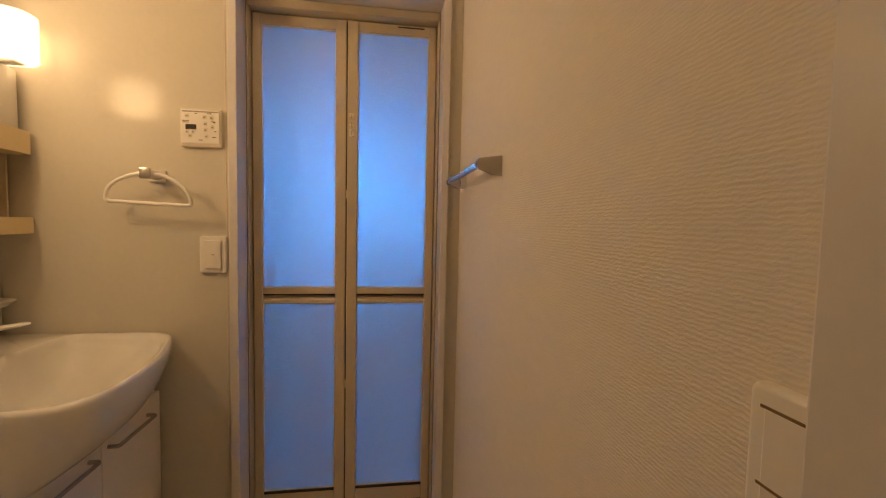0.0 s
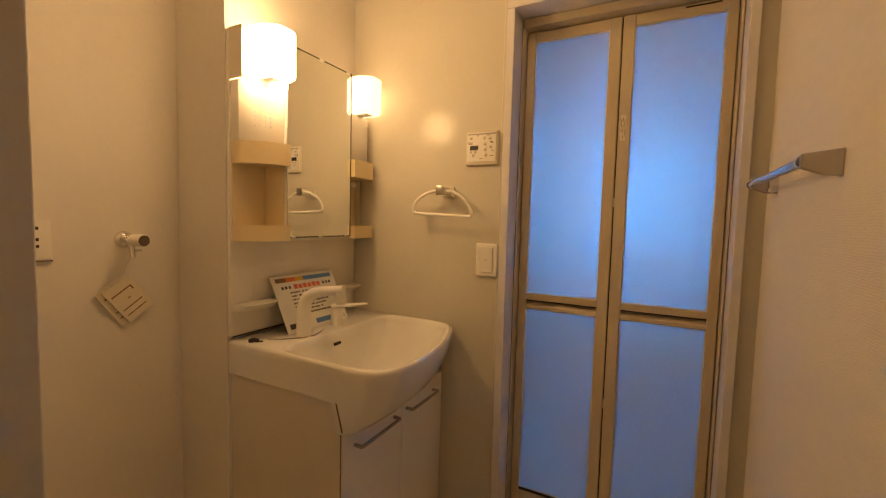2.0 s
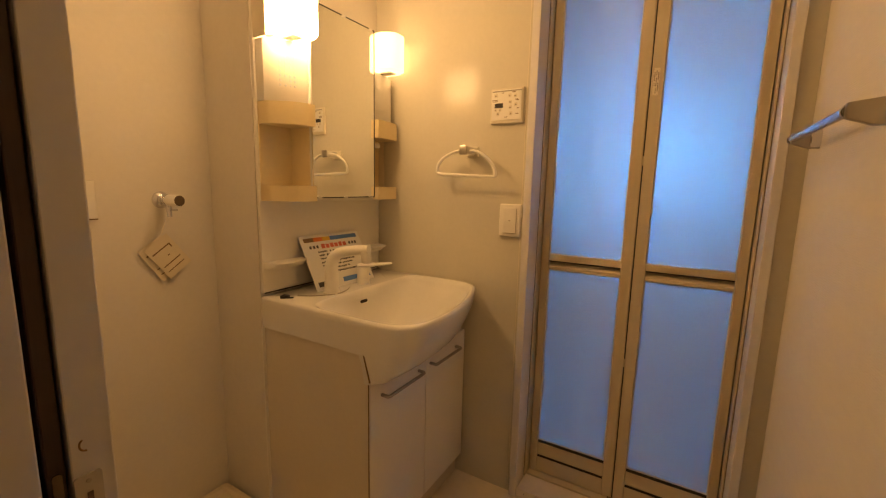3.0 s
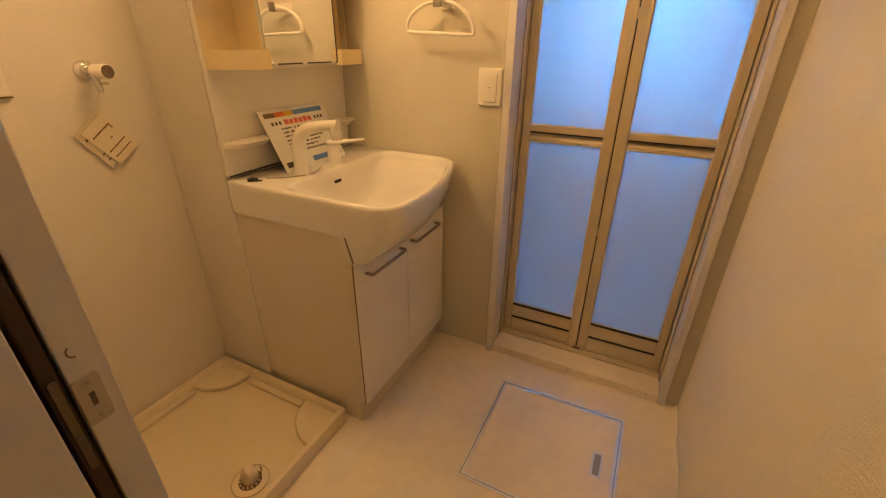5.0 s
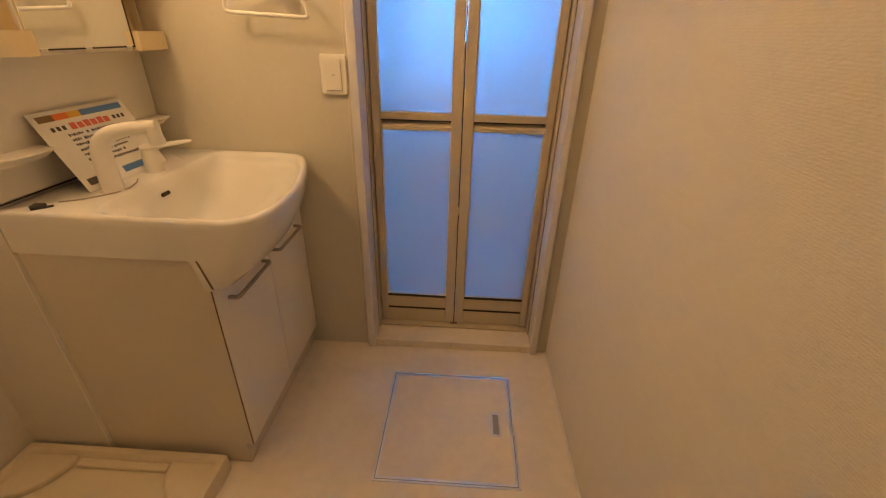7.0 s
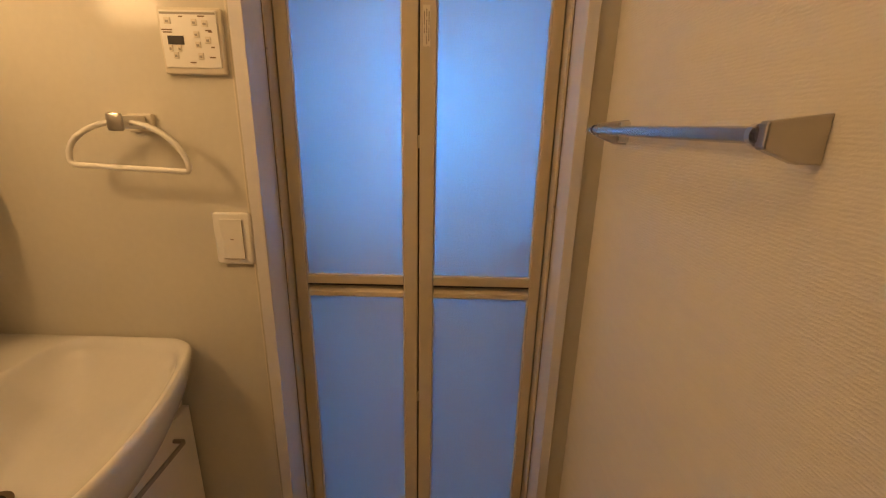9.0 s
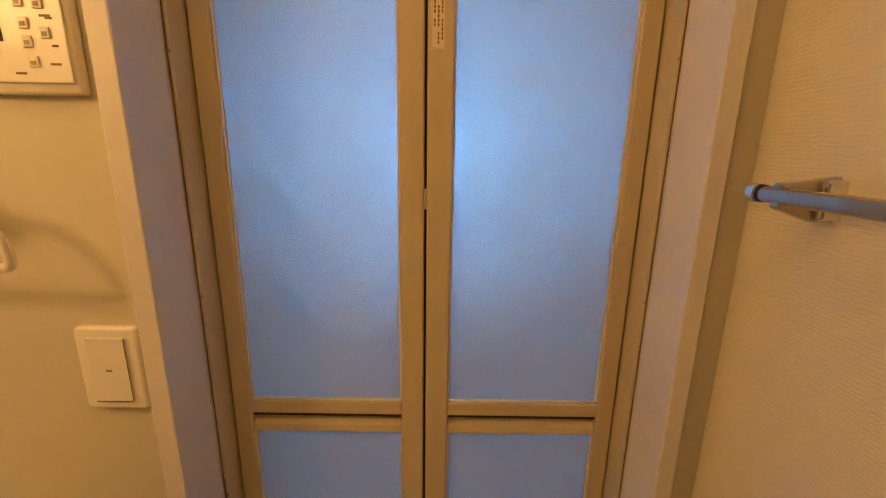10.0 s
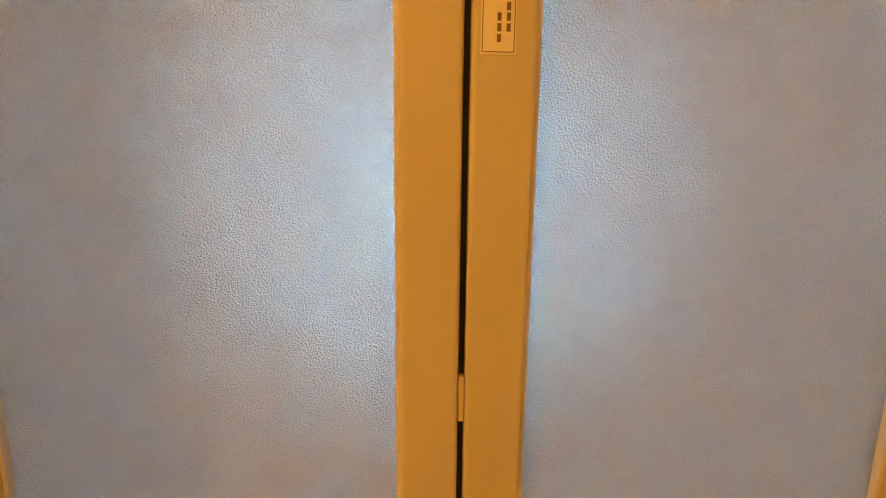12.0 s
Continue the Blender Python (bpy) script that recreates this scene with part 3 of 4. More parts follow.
part("body", tube([(-0.93, 1.578, RIM), (-0.93, 1.578, 0.87), (-0.93, 1.578, 0.905), (-0.93, 1.578, 0.914)], [0.0245, 0.0235, 0.023, 0.019], 20), M_PLASTIC, lever, smooth=True)
part("lever_arm", tube([(-0.948, 1.573, 0.916), (-0.93, 1.578, 0.919), (-0.88, 1.594, 0.924), (-0.832, 1.612, 0.931), (-0.822, 1.616, 0.932)], [0.016, 0.024, 0.015, 0.011, 0.006], 14, 0.45), M_PLASTIC, lever, smooth=True)

# ---- notice card leaning on the back panel ----
card = thing("notice_card", (-0.96, 1.47, RIM), "white printed notice card with colour bands leaning on the vanity", "sign")
CW, CH = 0.297, 0.210
STRETCH = 1.605


def on_card(u0, u1, v0, v1, d0, d1):
    """A slab on the card: u along it, v up it, d off its face."""
    bm = box(d0, d1, u0 * STRETCH - CW / 2, u1 * STRETCH - CW / 2, v0, v1)
    turn = Matrix.Translation((-0.964, 1.529, RIM + 0.001)) @ Matrix.Rotation(radians(-1), 4, "Z") @ Matrix.Rotation(radians(-27), 4, "Y")
    return moved(bm, turn)


sheet = part("card", on_card(0, CW / STRETCH, 0, CH, 0, 0.0015), M_PAPERCARD, card)
for u0, u1, mat in ((0.010, 0.038, M_BROWN), (0.038, 0.064, M_ORANGE), (0.064, 0.088, M_YELLOW), (0.088, 0.176, M_BLUE)):
    part("top_band", on_card(u0, u1, CH - 0.026, CH - 0.010, 0.0016, 0.0019), mat, sheet)
for u0, u1, mat in ((0.010, 0.034, M_INK), (0.085, 0.176, M_BLUE)):
    part("bottom_band", on_card(u0, u1, 0.014, 0.032, 0.0016, 0.0019), mat, sheet)
rng = random.Random(4)
for i in range(6):
    part("heading_mark", on_card(0.0545 + i * 0.0135, 0.0655 + i * 0.0135, CH - 0.055, CH - 0.0375 - 0.002 * (i % 2), 0.0016, 0.0019), M_RED, sheet)
for u in (0.020, 0.030, 0.040, 0.142, 0.152, 0.162):
    part("heading_mark", on_card(u, u + 0.006, CH - 0.052, CH - 0.041, 0.0016, 0.0019), M_INK, sheet)
for row in range(7):
    v = CH - 0.072 - row * 0.0135
    u = 0.040
    while u < 0.145 - (row % 3) * 0.012:
        w = 0.0025 + rng.random() * 0.0025
        if rng.random() > 0.10:
            low = rng.random() * 0.003
            part("text_mark", on_card(u, u + w, v + low, v + 0.0085 - rng.random() * 0.002, 0.0016, 0.0019), M_INK, sheet)
        u += w + 0.0012

# ---- mirror unit ----
MX = -0.965
MY0, MY1, MZ0, MZ1 = 1.372, 1.688, 1.178, 1.798
UY0, UY1 = 1.242, 1.843
unit = thing("mirror_cabinet", (-1.03, 1.545, 0.86), "cream mirror unit with open shelves over the basin", "mirror cabinet")
part("back_board", box(VAN_BACK + 0.001, VAN_BACK + 0.014, UY0, UY1, RIM + 0.012, 1.812, 0.002), M_PLASTIC, unit)
part("side_panel", box(VAN_BACK + 0.0145, VAN_BACK + 0.075, UY0, UY0 + 0.006, 1.662, 1.815, 0.002), M_BEIGE, unit)
part("side_panel", box(VAN_BACK + 0.0145, VAN_BACK + 0.046, UY1 - 0.006, UY1, 1.17, 1.66, 0.002), M_BEIGE, unit)
body = part("mirror_box", box(VAN_BACK + 0.0145, MX - 0.006, MY0, MY1, MZ0 - 0.012, MZ1 + 0.008, 0.003), M_PLASTIC, unit)
part("mirror", box(MX - 0.0055, MX, MY0 + 0.003, MY1 - 0.003, MZ0, MZ1, 0.0008), M_MIRROR, body, "clear frameless mirror")
edge = boxes((MX - 0.0056, MX + 0.001, MY1 - 0.0029, MY1 + 0.0005, MZ0, MZ1), (MX - 0.0056, MX + 0.001, MY0, MY1, MZ0 - 0.003, MZ0 - 0.0002),
             (MX - 0.0056, MX + 0.001, MY0, MY1, MZ1 + 0.0002, MZ1 + 0.003))
part("mirror_edge", edge, M_SLOT, body, "dark worn mirror edge")
for y in (1.40, 1.525, 1.665):
    for z in (MZ0 - 0.002, MZ1):
        part("mirror_clip", box(MX - 0.002, MX + 0.003, y - 0.009, y + 0.009, z - 0.004, z + 0.004, 0.0012), M_PLASTIC, body)


def bin_outline(y0, y1, depth, left, n=16):
    """A tray plan whose front sweeps back towards its outer end."""
    end = 0.036 if left else depth - 0.022
    back = VAN_BACK + 0.0145
    pts = [(back, y0)]
    for k in range(n + 1):
        s = k / n
        far = 1 - s if left else s
        pts.append((back + depth - (depth - end) * far ** 2.6, y0 + (y1 - y0) * s))
    pts.append((back, y1))
    return pts


for y0, y1, left in ((UY0 + 0.0065, MY0 - 0.001, True), (MY1 + 0.002, UY1 - 0.0065, False)):
    for z0, z1 in ((1.166, 1.216), (1.408, 1.476)):
        plan = bin_outline(y0, y1, 0.124, left)
        inner = [(x - 0.004 if i not in (0, len(plan) - 1) else x + 0.003, min(max(y, y0 + 0.003), y1 - 0.003)) for i, (x, y) in enumerate(plan)]
        tray = loft([[(x, y, z0) for x, y in plan], [(x, y, z1) for x, y in plan], [(x, y, z1) for x, y in inner], [(x, y, z0 + 0.004) for x, y in inner]])
        part("shelf_tray", tray, M_CREAM, unit, "warm cream curved shelf tray", smooth=True)
    part("shelf_back", box(VAN_BACK + 0.0146, VAN_BACK + 0.019, y0, y1, 1.216, 1.408), M_CREAM, unit)
    part("lamp_column", prism(bin_outline(y0, y1, 0.092, left), "z", 1.4765, 1.660, 0.002), M_PLASTIC, unit, "white column under the lamp", smooth=True)
for z0, z1 in ((1.2165, 1.4075),):
    part("shelf_side", box(VAN_BACK + 0.0195, MX - 0.012, MY0 - 0.0018, MY0 - 0.0002, z0, z1), M_CREAM, unit)
    part("shelf_side", box(VAN_BACK + 0.0195, MX - 0.012, MY1 + 0.0002, MY1 + 0.0018, z0, z1), M_CREAM, unit)
part("shelf_bracket", box(VAN_BACK + 0.02, MX - 0.012, MY1 + 0.002, MY1 + 0.05, 1.372, 1.388, 0.002), M_BEIGE, unit)
for y0, y1 in ((UY0 + 0.004, UY0 + 0.160), (UY1 - 0.120, UY1 - 0.004)):
    back = VAN_BACK + 0.0141
    pts = [(back, y0)] + [(back + 0.066 * math.sqrt(max(1 - (2 * k / 12 - 1) ** 4, 0)) ** 0.8, y0 + (y1 - y0) * k / 12) for k in range(13)] + [(back, y1)]
    ledge = prism(pts[1:-1], "z", 0.938, 0.962, 0.003)
    for v in ledge.verts:
        if v.co.z < 0.948:
            v.co.x = back + (v.co.x - back) * 0.55
    part("soap_ledge", ledge, M_PLASTIC, unit, "small white soap ledge", smooth=True)
part("back_seam", box(VAN_BACK + 0.0138, VAN_BACK + 0.0147, UY0 + 0.004, UY1 - 0.004, RIM + 0.008, RIM + 0.0118), M_SLOT, unit, "dark seam above the basin")


back = VAN_BACK + 0.0145
wall_y0, wall_y1 = UY0 + 0.0065, MY0 - 0.001
for row in range(7):
    for k in range(4):
        if (row * 5 + k * 3) % 7 == 0:
            continue
        s = 0.30 + k * 0.11
        x = back + 0.092 - (0.092 - 0.036) * (1 - s) ** 2.6
        y, z = wall_y0 + (wall_y1 - wall_y0) * s, 1.61 - row * 0.014
        part("faded_print", box(x - 0.001, x + 0.0005, y - 0.0045, y + 0.0045, z - 0.003, z + 0.003), M_FADED, unit, "faded blue print")

# ---- two vanity lamps ----
def vanity_lamp(y0, y1, depth, shade):
    lamp = thing("vanity_lamp", (MX + 0.03, (y0 + y1) / 2, 1.66), "lit white opal glass lamp on the mirror unit", "wall lamp", "lamps beside the mirror")
    back = MX - 0.045
    pts = [(back, y0 + 0.004)]
    for k in range(17):
        s = k / 16
        pts.append((back + depth * (1 - 0.45 * abs(2 * s - 1) ** 3.2), y0 + (y1 - y0) * s))
    pts.append((back, y1 - 0.004))
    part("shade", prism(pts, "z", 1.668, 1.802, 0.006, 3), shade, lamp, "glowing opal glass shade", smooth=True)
    part("lamp_base", box(VAN_BACK + 0.015, back - 0.0005, y0 + 0.012, y1 - 0.012, 1.68, 1.79, 0.004), M_PLASTIC, lamp)
    part("switch_box", box(back + 0.02, back + 0.075, (y0 + y1) / 2 - 0.02, (y0 + y1) / 2 + 0.02, 1.6605, 1.6675, 0.002), M_PLASTIC, lamp)
    return lamp


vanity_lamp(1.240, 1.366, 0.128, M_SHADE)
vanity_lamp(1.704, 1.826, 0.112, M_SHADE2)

# ---- fittings on the north wall ----
remote = thing("bath_remote", (-0.474, NORTH, 1.517), "cream bath water heater control panel with small buttons", "control panel")
RX0, RX1, RZ0, RZ1 = -0.537, -0.411, 1.455, 1.579
face = part("case", box(RX0, RX1, NORTH - 0.014, NORTH, RZ0, RZ1, 0.004, 3), M_BEIGE, remote, smooth=True)
fy = NORTH - 0.0142
front = part("front_plate", box(RX0 + 0.006, RX1 - 0.006, fy - 0.003, fy, RZ0 + 0.012, RZ1 - 0.006, 0.0012), M_PLASTIC, remote, "pale front plate")
part("display", box(-0.519, -0.487, fy - 0.0042, fy - 0.003, 1.510, 1.526), M_DARK, front, "small black display")
part("top_strip", box(RX0 + 0.008, RX1 - 0.008, fy - 0.0036, fy - 0.003, RZ1 - 0.014, RZ1 - 0.010), M_GREY, front)
for x, z, w in ((-0.515, 1.553, 0.013), (-0.462, 1.551, 0.011), (-0.460, 1.529, 0.011), (-0.459, 1.510, 0.011), (-0.456, 1.489, 0.011), (-0.441, 1.549, 0.012), (-0.438, 1.519, 0.011), (-0.506, 1.490, 0.010), (-0.515, 1.503, 0.008), (-0.497, 1.503, 0.008)):
    key = part("button", box(x - w / 2, x + w / 2, fy - 0.0055, fy - 0.003, z - 0.006, z + 0.006, 0.001), M_BEIGE, front)
    part("button_mark", box(x - w / 4, x + w / 4, fy - 0.0060, fy - 0.00552, z - 0.0035, z + 0.001), M_GREY, key)
for x, z, w in ((-0.519, 1.537, 0.022), (-0.518, 1.5325, 0.018), (-0.488, 1.561, 0.008), (-0.447, 1.562, 0.014), (-0.436, 1.5365, 0.012), (-0.432, 1.534, 0.008), (-0.433, 1.487, 0.012), (-0.474, 1.477, 0.012), (-0.430, 1.506, 0.007)):
    part("caption_mark", box(x - w / 2, x + w / 2, fy - 0.0034, fy - 0.003, z - 0.0012, z + 0.0012), M_BROWN, front)


def switch_plate(name, label, rocker_lines, half=0.037, rock=0.022):
    """A wall switch whose back lies in the plane y = 0, its plate facing -y."""
    sw = thing(name, (0, 0, 0), label, "light switch")
    part("plate", prism(rounded_rect(-half, half, -0.061, 0.061, 0.008), "y", -0.013, 0, 0.005, 4), M_PLASTIC, sw, smooth=True)
    rk = part("rocker", box(-rock, rock, -0.0160, -0.0128, -0.047, 0.047, 0.0015), M_PLASTIC, sw, "flat rocker")
    for u0, u1, v0, v1 in rocker_lines:
        part("dark_line", box(u0, u1, -0.0165, -0.0157, v0, v1), M_BROWN, rk)
    return sw


s1 = switch_plate("light_switch", "white rounded wall switch beside the bathroom door", ((-0.004, 0.004, -0.0015, 0.0005), (-0.024, 0.025, -0.0478, -0.0468), (0.0256, 0.0264, -0.046, 0.046)), 0.0425, 0.026)
s1.matrix_basis = pose(-0.4425, NORTH, 1.1045)
s2 = switch_plate("wall_switch", "white rounded wall switch by the entrance with two rockers", ((-0.024, 0.024, 0.0462, 0.0482), (-0.024, 0.024, -0.006, -0.004)))
s2.matrix_basis = pose(EAST, 0.582, 1.060, 0, 0, -90)

ringt = thing("towel_ring", (-0.607, NORTH, 1.352), "white towel ring with a grey holder on the wall", "towel ring")
part("mount_plate", box(-0.637, -0.583, NORTH - 0.012, NORTH, 1.338, 1.376, 0.003), M_BEIGE, ringt)
part("holder_arm", box(-0.619, -0.595, NORTH - 0.080, NORTH - 0.0125, 1.345, 1.372, 0.004), M_PLASTIC, ringt, smooth=True)
part("holder_cap", box(-0.624, -0.592, NORTH - 0.088, NORTH - 0.0805, 1.341, 1.376, 0.004), M_STEEL, ringt, "grey metal cap", smooth=True)
ry = NORTH - 0.066
path = bezier((-0.590, ry, 1.357), (-0.545, ry, 1.357), (-0.492, ry, 1.318), (-0.486, ry, 1.276), 10) + bezier((-0.486, ry, 1.268), (-0.487, ry, 1.262), (-0.494, ry, 1.262), (-0.500, ry, 1.262), 5)
path += [Vector((-0.61, ry, 1.262))] + bezier((-0.714, ry, 1.262), (-0.728, ry, 1.262), (-0.730, ry, 1.268), (-0.730, ry, 1.276), 6) + bezier((-0.728, ry, 1.290), (-0.720, ry, 1.325), (-0.675, ry, 1.357), (-0.624, ry, 1.357), 10)
path = [p + Vector((0, 0, max(0.0, min(1.0, (1.345 - p.z) / 0.06)) * 0.010 * (-0.490 - p.x) / 0.24)) for p in path]
part("ring", tube(path, 0.0058, 12), M_PLASTIC, ringt, "white D-shaped plastic ring", smooth=True)

# ---- towel bar on the east wall ----
bar = thing("towel_bar", (EAST - 0.03, 1.52, 1.36), "polished steel towel bar on two wedge brackets", "towel bar")
BXX, BZ = 0.334, 1.362
part("rail", tube([(BXX, 1.312, BZ), (BXX, 1.763, BZ)], 0.0085, 18), M_SATIN, bar, smooth=True)
for y in (1.302, 1.730):
    wedge = prism([(EAST, 1.337), (EAST, 1.382), (BXX - 0.004, BZ + 0.0125), (BXX - 0.0055, BZ + 0.010), (BXX - 0.0055, BZ - 0.010), (BXX - 0.004, BZ - 0.0125), (EAST - 0.022, 1.337)], "y", y, y + 0.013, 0.002)
    part("bracket", wedge, M_STEEL, bar, "brushed wedge bracket")
    part("foot", box(EAST - 0.022, EAST, *((y + 0.0135, y + 0.022) if y < 1.5 else (y - 0.0095, y - 0.0005)), 1.340, 1.379, 0.003), M_CHROME, bar)
part("end_cap", disc((BXX, 1.763, BZ), (0, 1, 0), 0.0098, 0.010, 18), M_CHROME, bar)
part("cap_ring", disc((BXX, 1.757, BZ), (0, 1, 0), 0.0091, 0.004, 18), M_DARK, bar, "dark ring before the end cap")
part("collar", disc((BXX, 1.316, BZ), (0, 1, 0), 0.0112, 0.007, 18), M_CHROME, bar)

# ---- washing machine tap and its tag ----
TY, TZ = 1.074, 1.162
wtap = thing("washing_machine_tap", (WEST + 0.03, TY, TZ), "chrome washing machine tap with a white round knob", "tap")
part("rosette", tube([(WEST, TY, TZ), (WEST + 0.006, TY, TZ), (WEST + 0.014, TY, TZ)], [0.027, 0.025, 0.014], 24), M_CHROME, wtap, smooth=True)
part("pipe", tube([(WEST + 0.012, TY, TZ), (WEST + 0.045, TY, TZ)], 0.011, 16), M_CHROME, wtap, smooth=True)
part("knob", tube([(WEST + 0.038, TY + 0.002, TZ), (WEST + 0.044, TY + 0.004, TZ), (WEST + 0.085, TY + 0.010, TZ), (WEST + 0.09, TY + 0.011, TZ)], [0.012, 0.018, 0.019, 0.015], 20), M_PLASTIC, wtap, smooth=True)
part("knob_cap", disc((WEST + 0.089, TY + 0.011, TZ), (1, 0.14, 0), 0.0165, 0.002, 20), M_DRAIN, wtap, "dark metal knob cap")
part("spout", tube([(WEST + 0.04, TY, TZ - 0.005), (WEST + 0.043, TY + 0.001, TZ - 0.025), (WEST + 0.045, TY + 0.002, TZ - 0.052)], [0.009, 0.0085, 0.007], 14), M_CHROME, wtap, smooth=True)
part("clip_lever", box(WEST + 0.05, WEST + 0.056, TY + 0.004, TY + 0.022, TZ - 0.034, TZ - 0.028, 0.001), M_STEEL, wtap)
tag = thing("hanging_tag", (WEST + 0.02, 1.07, 0.98), "two cream instruction tags hanging from the tap", "tag")
part("string", tube([(WEST + 0.043, TY, TZ - 0.045), (WEST + 0.02, TY - 0.004, 1.085), (WEST + 0.014, 1.062, 1.054)], 0.0012, 6), M_TAG, tag, "thin string")


def tag_sheet(dx, turn, dy, dz):
    m = Matrix.Translation((WEST + 0.010 + dx, 1.070 + dy, 0.978 + dz)) @ Matrix.Rotation(radians(turn), 4, "X")
    ob = part("tag_card", moved(box(-0.0008, 0.0008, -0.043, 0.043, -0.062, 0.062), m), M_TAG, tag)
    for y0, y1, z0, z1 in ((-0.034, 0.028, 0.030, 0.034), (0.026, 0.030, 0.018, 0.034), (-0.034, 0.030, -0.022, -0.0185), (-0.034, 0.030, -0.042, -0.039), (0.0, 0.008, 0.002, 0.005)):
        part("printed_line", moved(box(0.0009, 0.0013, y0, y1, z0, z1), m), M_BROWN, ob)


tag_sheet(0.0, 33, -0.010, -0.004)
tag_sheet(0.006, 36, 0.006, 0.002)

# ---- washing machine tray ----
PX0, PX1, PY0, PY1 = WEST + 0.003, -0.697, 0.585, 1.230
tray = thing("washing_machine_tray", ((PX0 + PX1) / 2, (PY0 + PY1) / 2, 0), "cream plastic washing machine drip tray on the floor", "drip tray")


def rect_ring(inset, z, r):
    return [(x, y, z) for x, y in rounded_rect(PX0 + inset, PX1 - inset, PY0 + inset, PY1 - inset, r)]


shell = loft([rect_ring(0, 0.001, 0.012), rect_ring(0, 0.056, 0.012), rect_ring(0.003, 0.060, 0.012), rect_ring(0.019, 0.060, 0.016), rect_ring(0.022, 0.057, 0.018), rect_ring(0.028, 0.026, 0.022), rect_ring(0.05, 0.022, 0.03)])
part("tray", shell, M_PANPL, tray, smooth=True)
for cx, cy, sx, sy in ((PX0 + 0.024, PY1 - 0.024, 1, -1), (PX1 - 0.024, PY1 - 0.024, -1, -1), (PX0 + 0.024, PY0 + 0.024, 1, 1), (PX1 - 0.024, PY0 + 0.024, -1, 1)):
    R = 0.145
    pts = [(cx, cy)] + [(cx + sx * R * math.cos(radians(a)), cy + sy * R * math.sin(radians(a))) for a in range(0, 91, 6)]
    part("corner_pad", prism(pts, "z", 0.0215, 0.046, 0.008, 4), M_PANPL, tray, "raised quarter-round foot pad", smooth=True)
part("ledge", box(PX0 + 0.175, PX1 - 0.175, PY1 - 0.052, PY1 - 0.026, 0.0215, 0.036, 0.005, 3), M_PANPL, tray, "low step along the rim", smooth=True)
part("ledge", box(PX0 + 0.026, PX0 + 0.052, PY0 + 0.175, PY1 - 0.175, 0.0215, 0.036, 0.005, 3), M_PANPL, tray, smooth=True)
DX, DY = -0.803, 0.893
trap = part("drain_trap", tube([(DX, DY, 0.0225), (DX, DY, 0.0262)], [0.056, 0.054], 36), M_PANPL, tray, smooth=True)
part("drain_rim", tube([(DX + 0.054 * math.cos(a), DY + 0.054 * math.sin(a), 0.0264) for a in np.linspace(0, 2 * math.pi, 37)], 0.0011, 6), M_STAIN, trap, "stained rim round the drain")
part("drain_stain", disc((DX, DY, 0.0263), (0, 0, 1), 0.046, 0.0004, 30), M_PANPL, trap, "flat drain flange")
part("drain_well", disc((DX, DY, 0.0267), (0, 0, 1), 0.034, 0.0006, 30), M_GRIME, trap, "dark dirty drain well")
part("elbow", tube([(DX - 0.006, DY + 0.004, 0.027), (DX - 0.006, DY + 0.004, 0.046), (DX + 0.000, DY + 0.010, 0.060), (DX + 0.006, DY + 0.016, 0.064)], [0.025, 0.025, 0.022, 0.012], 20), M_PANPL, trap, "cream plastic drain elbow", smooth=True)
for k in range(9):
    a = radians(200 + k * 26)
    part("grate_bar", box(DX + 0.029 * math.cos(a) - 0.002, DX + 0.029 * math.cos(a) + 0.002, DY + 0.029 * math.sin(a) - 0.002, DY + 0.029 * math.sin(a) + 0.002, 0.0268, 0.034), M_PANPL, trap)
part("wire_clip", tube([(DX + 0.018, DY + 0.016, 0.027), (DX + 0.030, DY + 0.020, 0.055), (DX + 0.036, DY + 0.022, 0.078), (DX + 0.030, DY + 0.022, 0.083), (DX + 0.033, DY + 0.023, 0.072)], 0.0016, 6), M_WIRE, trap, "bent rusty wire clip")

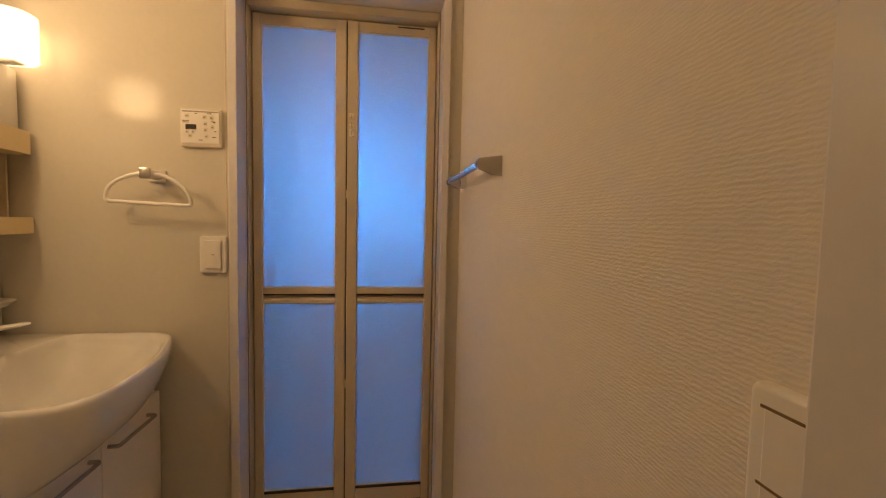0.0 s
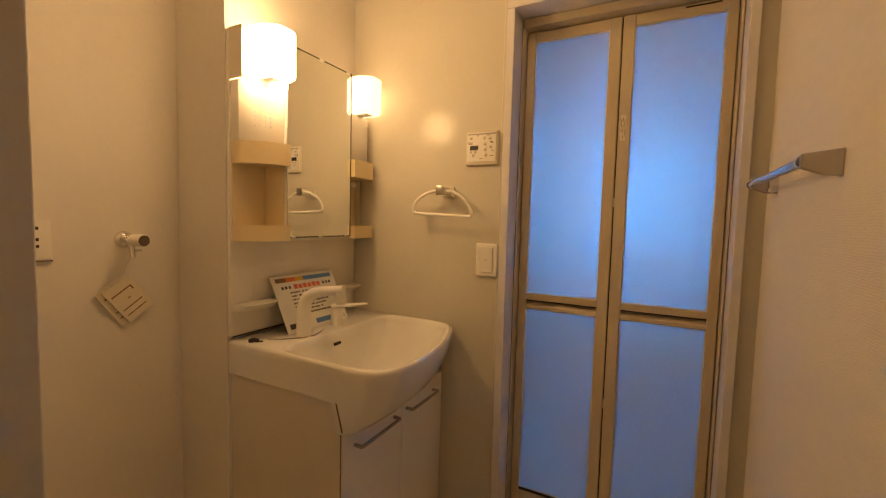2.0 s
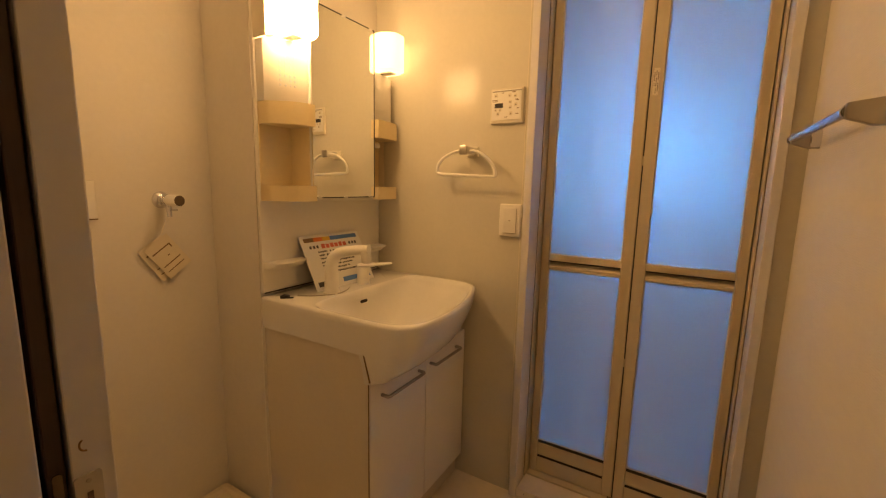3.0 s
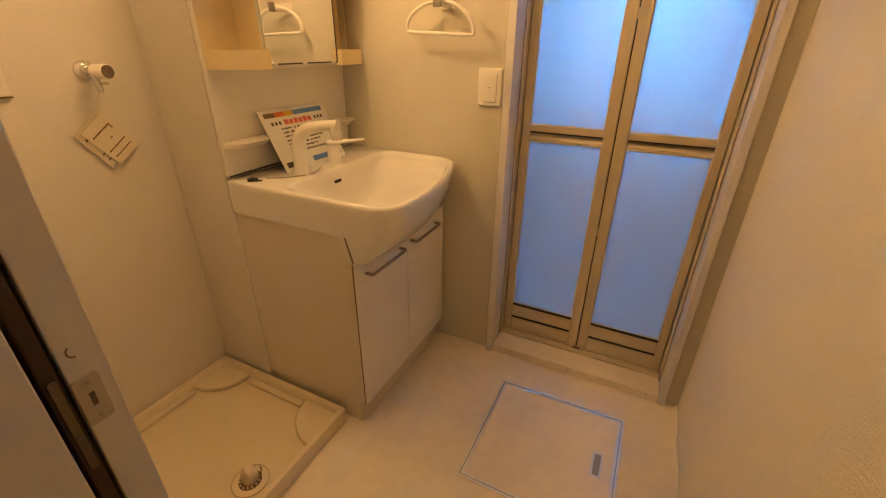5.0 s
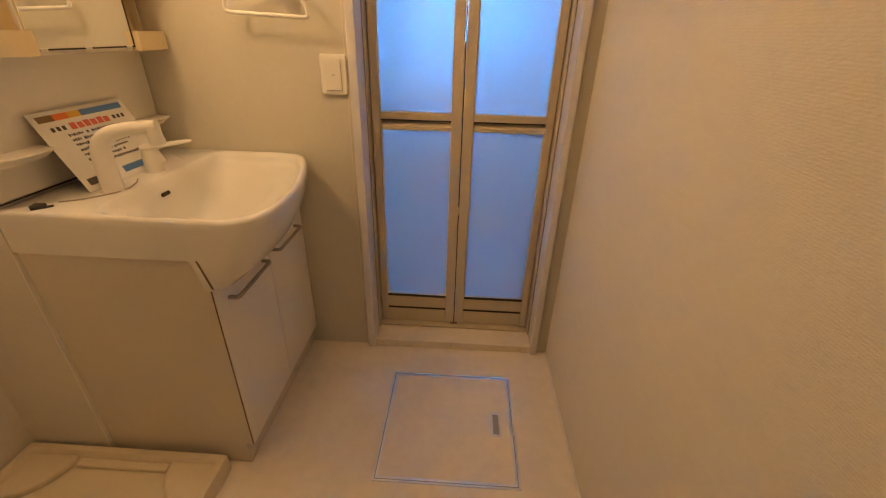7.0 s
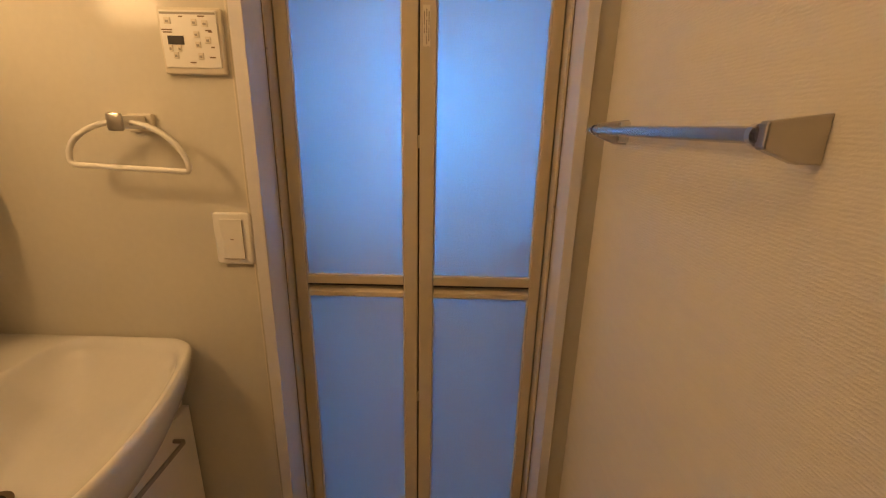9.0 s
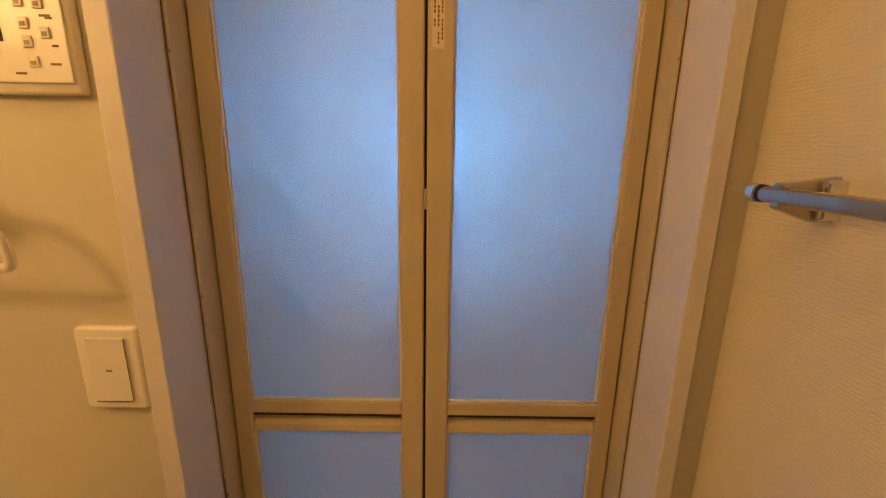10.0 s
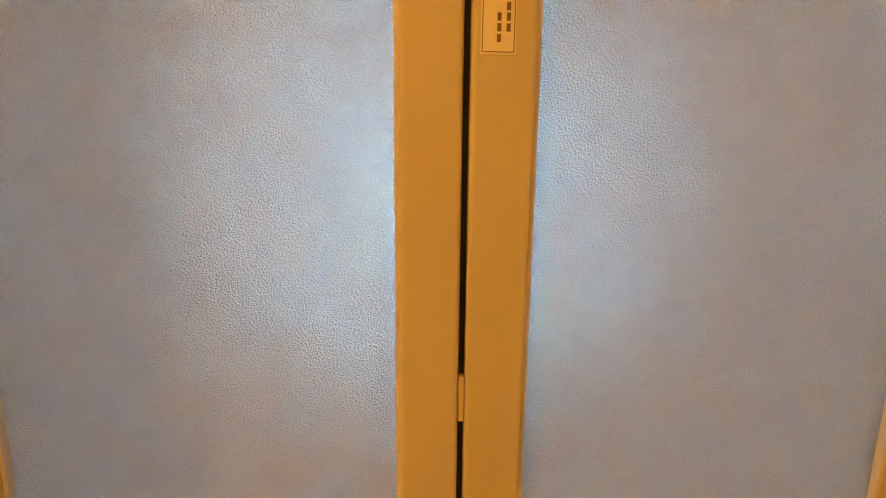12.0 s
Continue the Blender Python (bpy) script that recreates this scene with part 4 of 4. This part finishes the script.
# ---- floor hatch ----
HX0, HX1, HY0, HY1 = -0.2525, 0.2095, 1.214, 1.680
hatch = thing("floor_hatch", ((HX0 + HX1) / 2, (HY0 + HY1) / 2, 0), "beige underfloor hatch with an aluminium edge", "floor hatch")
W = 0.017
for row in ((HX0, HX1, HY0, HY0 + W), (HX0, HX1, HY1 - W, HY1), (HX0, HX0 + W, HY0 + W, HY1 - W), (HX1 - W, HX1, HY0 + W, HY1 - W)):
    part("edge_trim", boxes((row[0], row[1], row[2], row[3], 0.0, 0.0030)), M_ALFRAME, hatch, "aluminium edging")
part("joint", boxes((HX0 + 0.0065, HX1 - 0.0065, HY0 + 0.0065, HY0 + 0.009, 0.003, 0.0034), (HX0 + 0.0065, HX1 - 0.0065, HY1 - 0.009, HY1 - 0.0065, 0.003, 0.0034),
                    (HX0 + 0.0065, HX0 + 0.009, HY0 + 0.009, HY1 - 0.009, 0.003, 0.0034), (HX1 - 0.009, HX1 - 0.0065, HY0 + 0.009, HY1 - 0.009, 0.003, 0.0034)), M_GREY, hatch, "dark joint in the edging")
part("lid", box(HX0 + W, HX1 - W, HY0 + W, HY1 - W, 0.0, 0.0026), M_FLOOR, hatch, "vinyl covered lid")
grip = part("recessed_handle", prism(rounded_rect(0.128, 0.160, 1.400, 1.498, 0.005), "z", 0.0027, 0.0045, 0.0008), M_ALFRAME, hatch, "grey flush pull handle")
part("handle_groove", prism(rounded_rect(0.134, 0.154, 1.407, 1.491, 0.004), "z", 0.0046, 0.0050), M_GREY, grip)

# ---- small marks ----
out = thing("wall_outlet_plate", (WEST, 0.87, 1.13), "cream outlet plate half hidden behind the entrance jamb", "outlet")
part("plate", box(WEST, WEST + 0.007, 0.832, 0.902, 1.112, 1.220, 0.002), M_PLASTIC, out)
for z in (1.198, 1.168, 1.150):
    part("socket_hole", box(WEST + 0.0071, WEST + 0.0076, 0.868, 0.874, z - 0.004, z + 0.004), M_SLOT, out)
# brown strip stands for the shadow under the plate's lower lip
part("shadow_line", box(WEST, WEST + 0.0078, 0.84, 0.9018, 1.1085, 1.1118), M_BROWN, out, "shadow line painted along the lower lip")

# ---- unseen ceiling light, added as fill; its spot suits the towel bar's shadow ----
def added_ceiling_light(x, y, glow, label):
    cl = thing("added_ceiling_light", (x, y, CEIL), label, "ceiling light")
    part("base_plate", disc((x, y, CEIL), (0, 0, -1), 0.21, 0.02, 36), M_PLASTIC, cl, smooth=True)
    part("diffuser", tube([(x, y, CEIL - 0.0205), (x, y, CEIL - 0.05), (x, y, CEIL - 0.07), (x, y, CEIL - 0.078)], [0.20, 0.196, 0.17, 0.10], 36), glow, cl, "glowing round diffuser of the added light", smooth=True)


added_ceiling_light(-0.35, 1.20, M_CEILING_FILL, "unseen round ceiling light added to brighten the washroom")
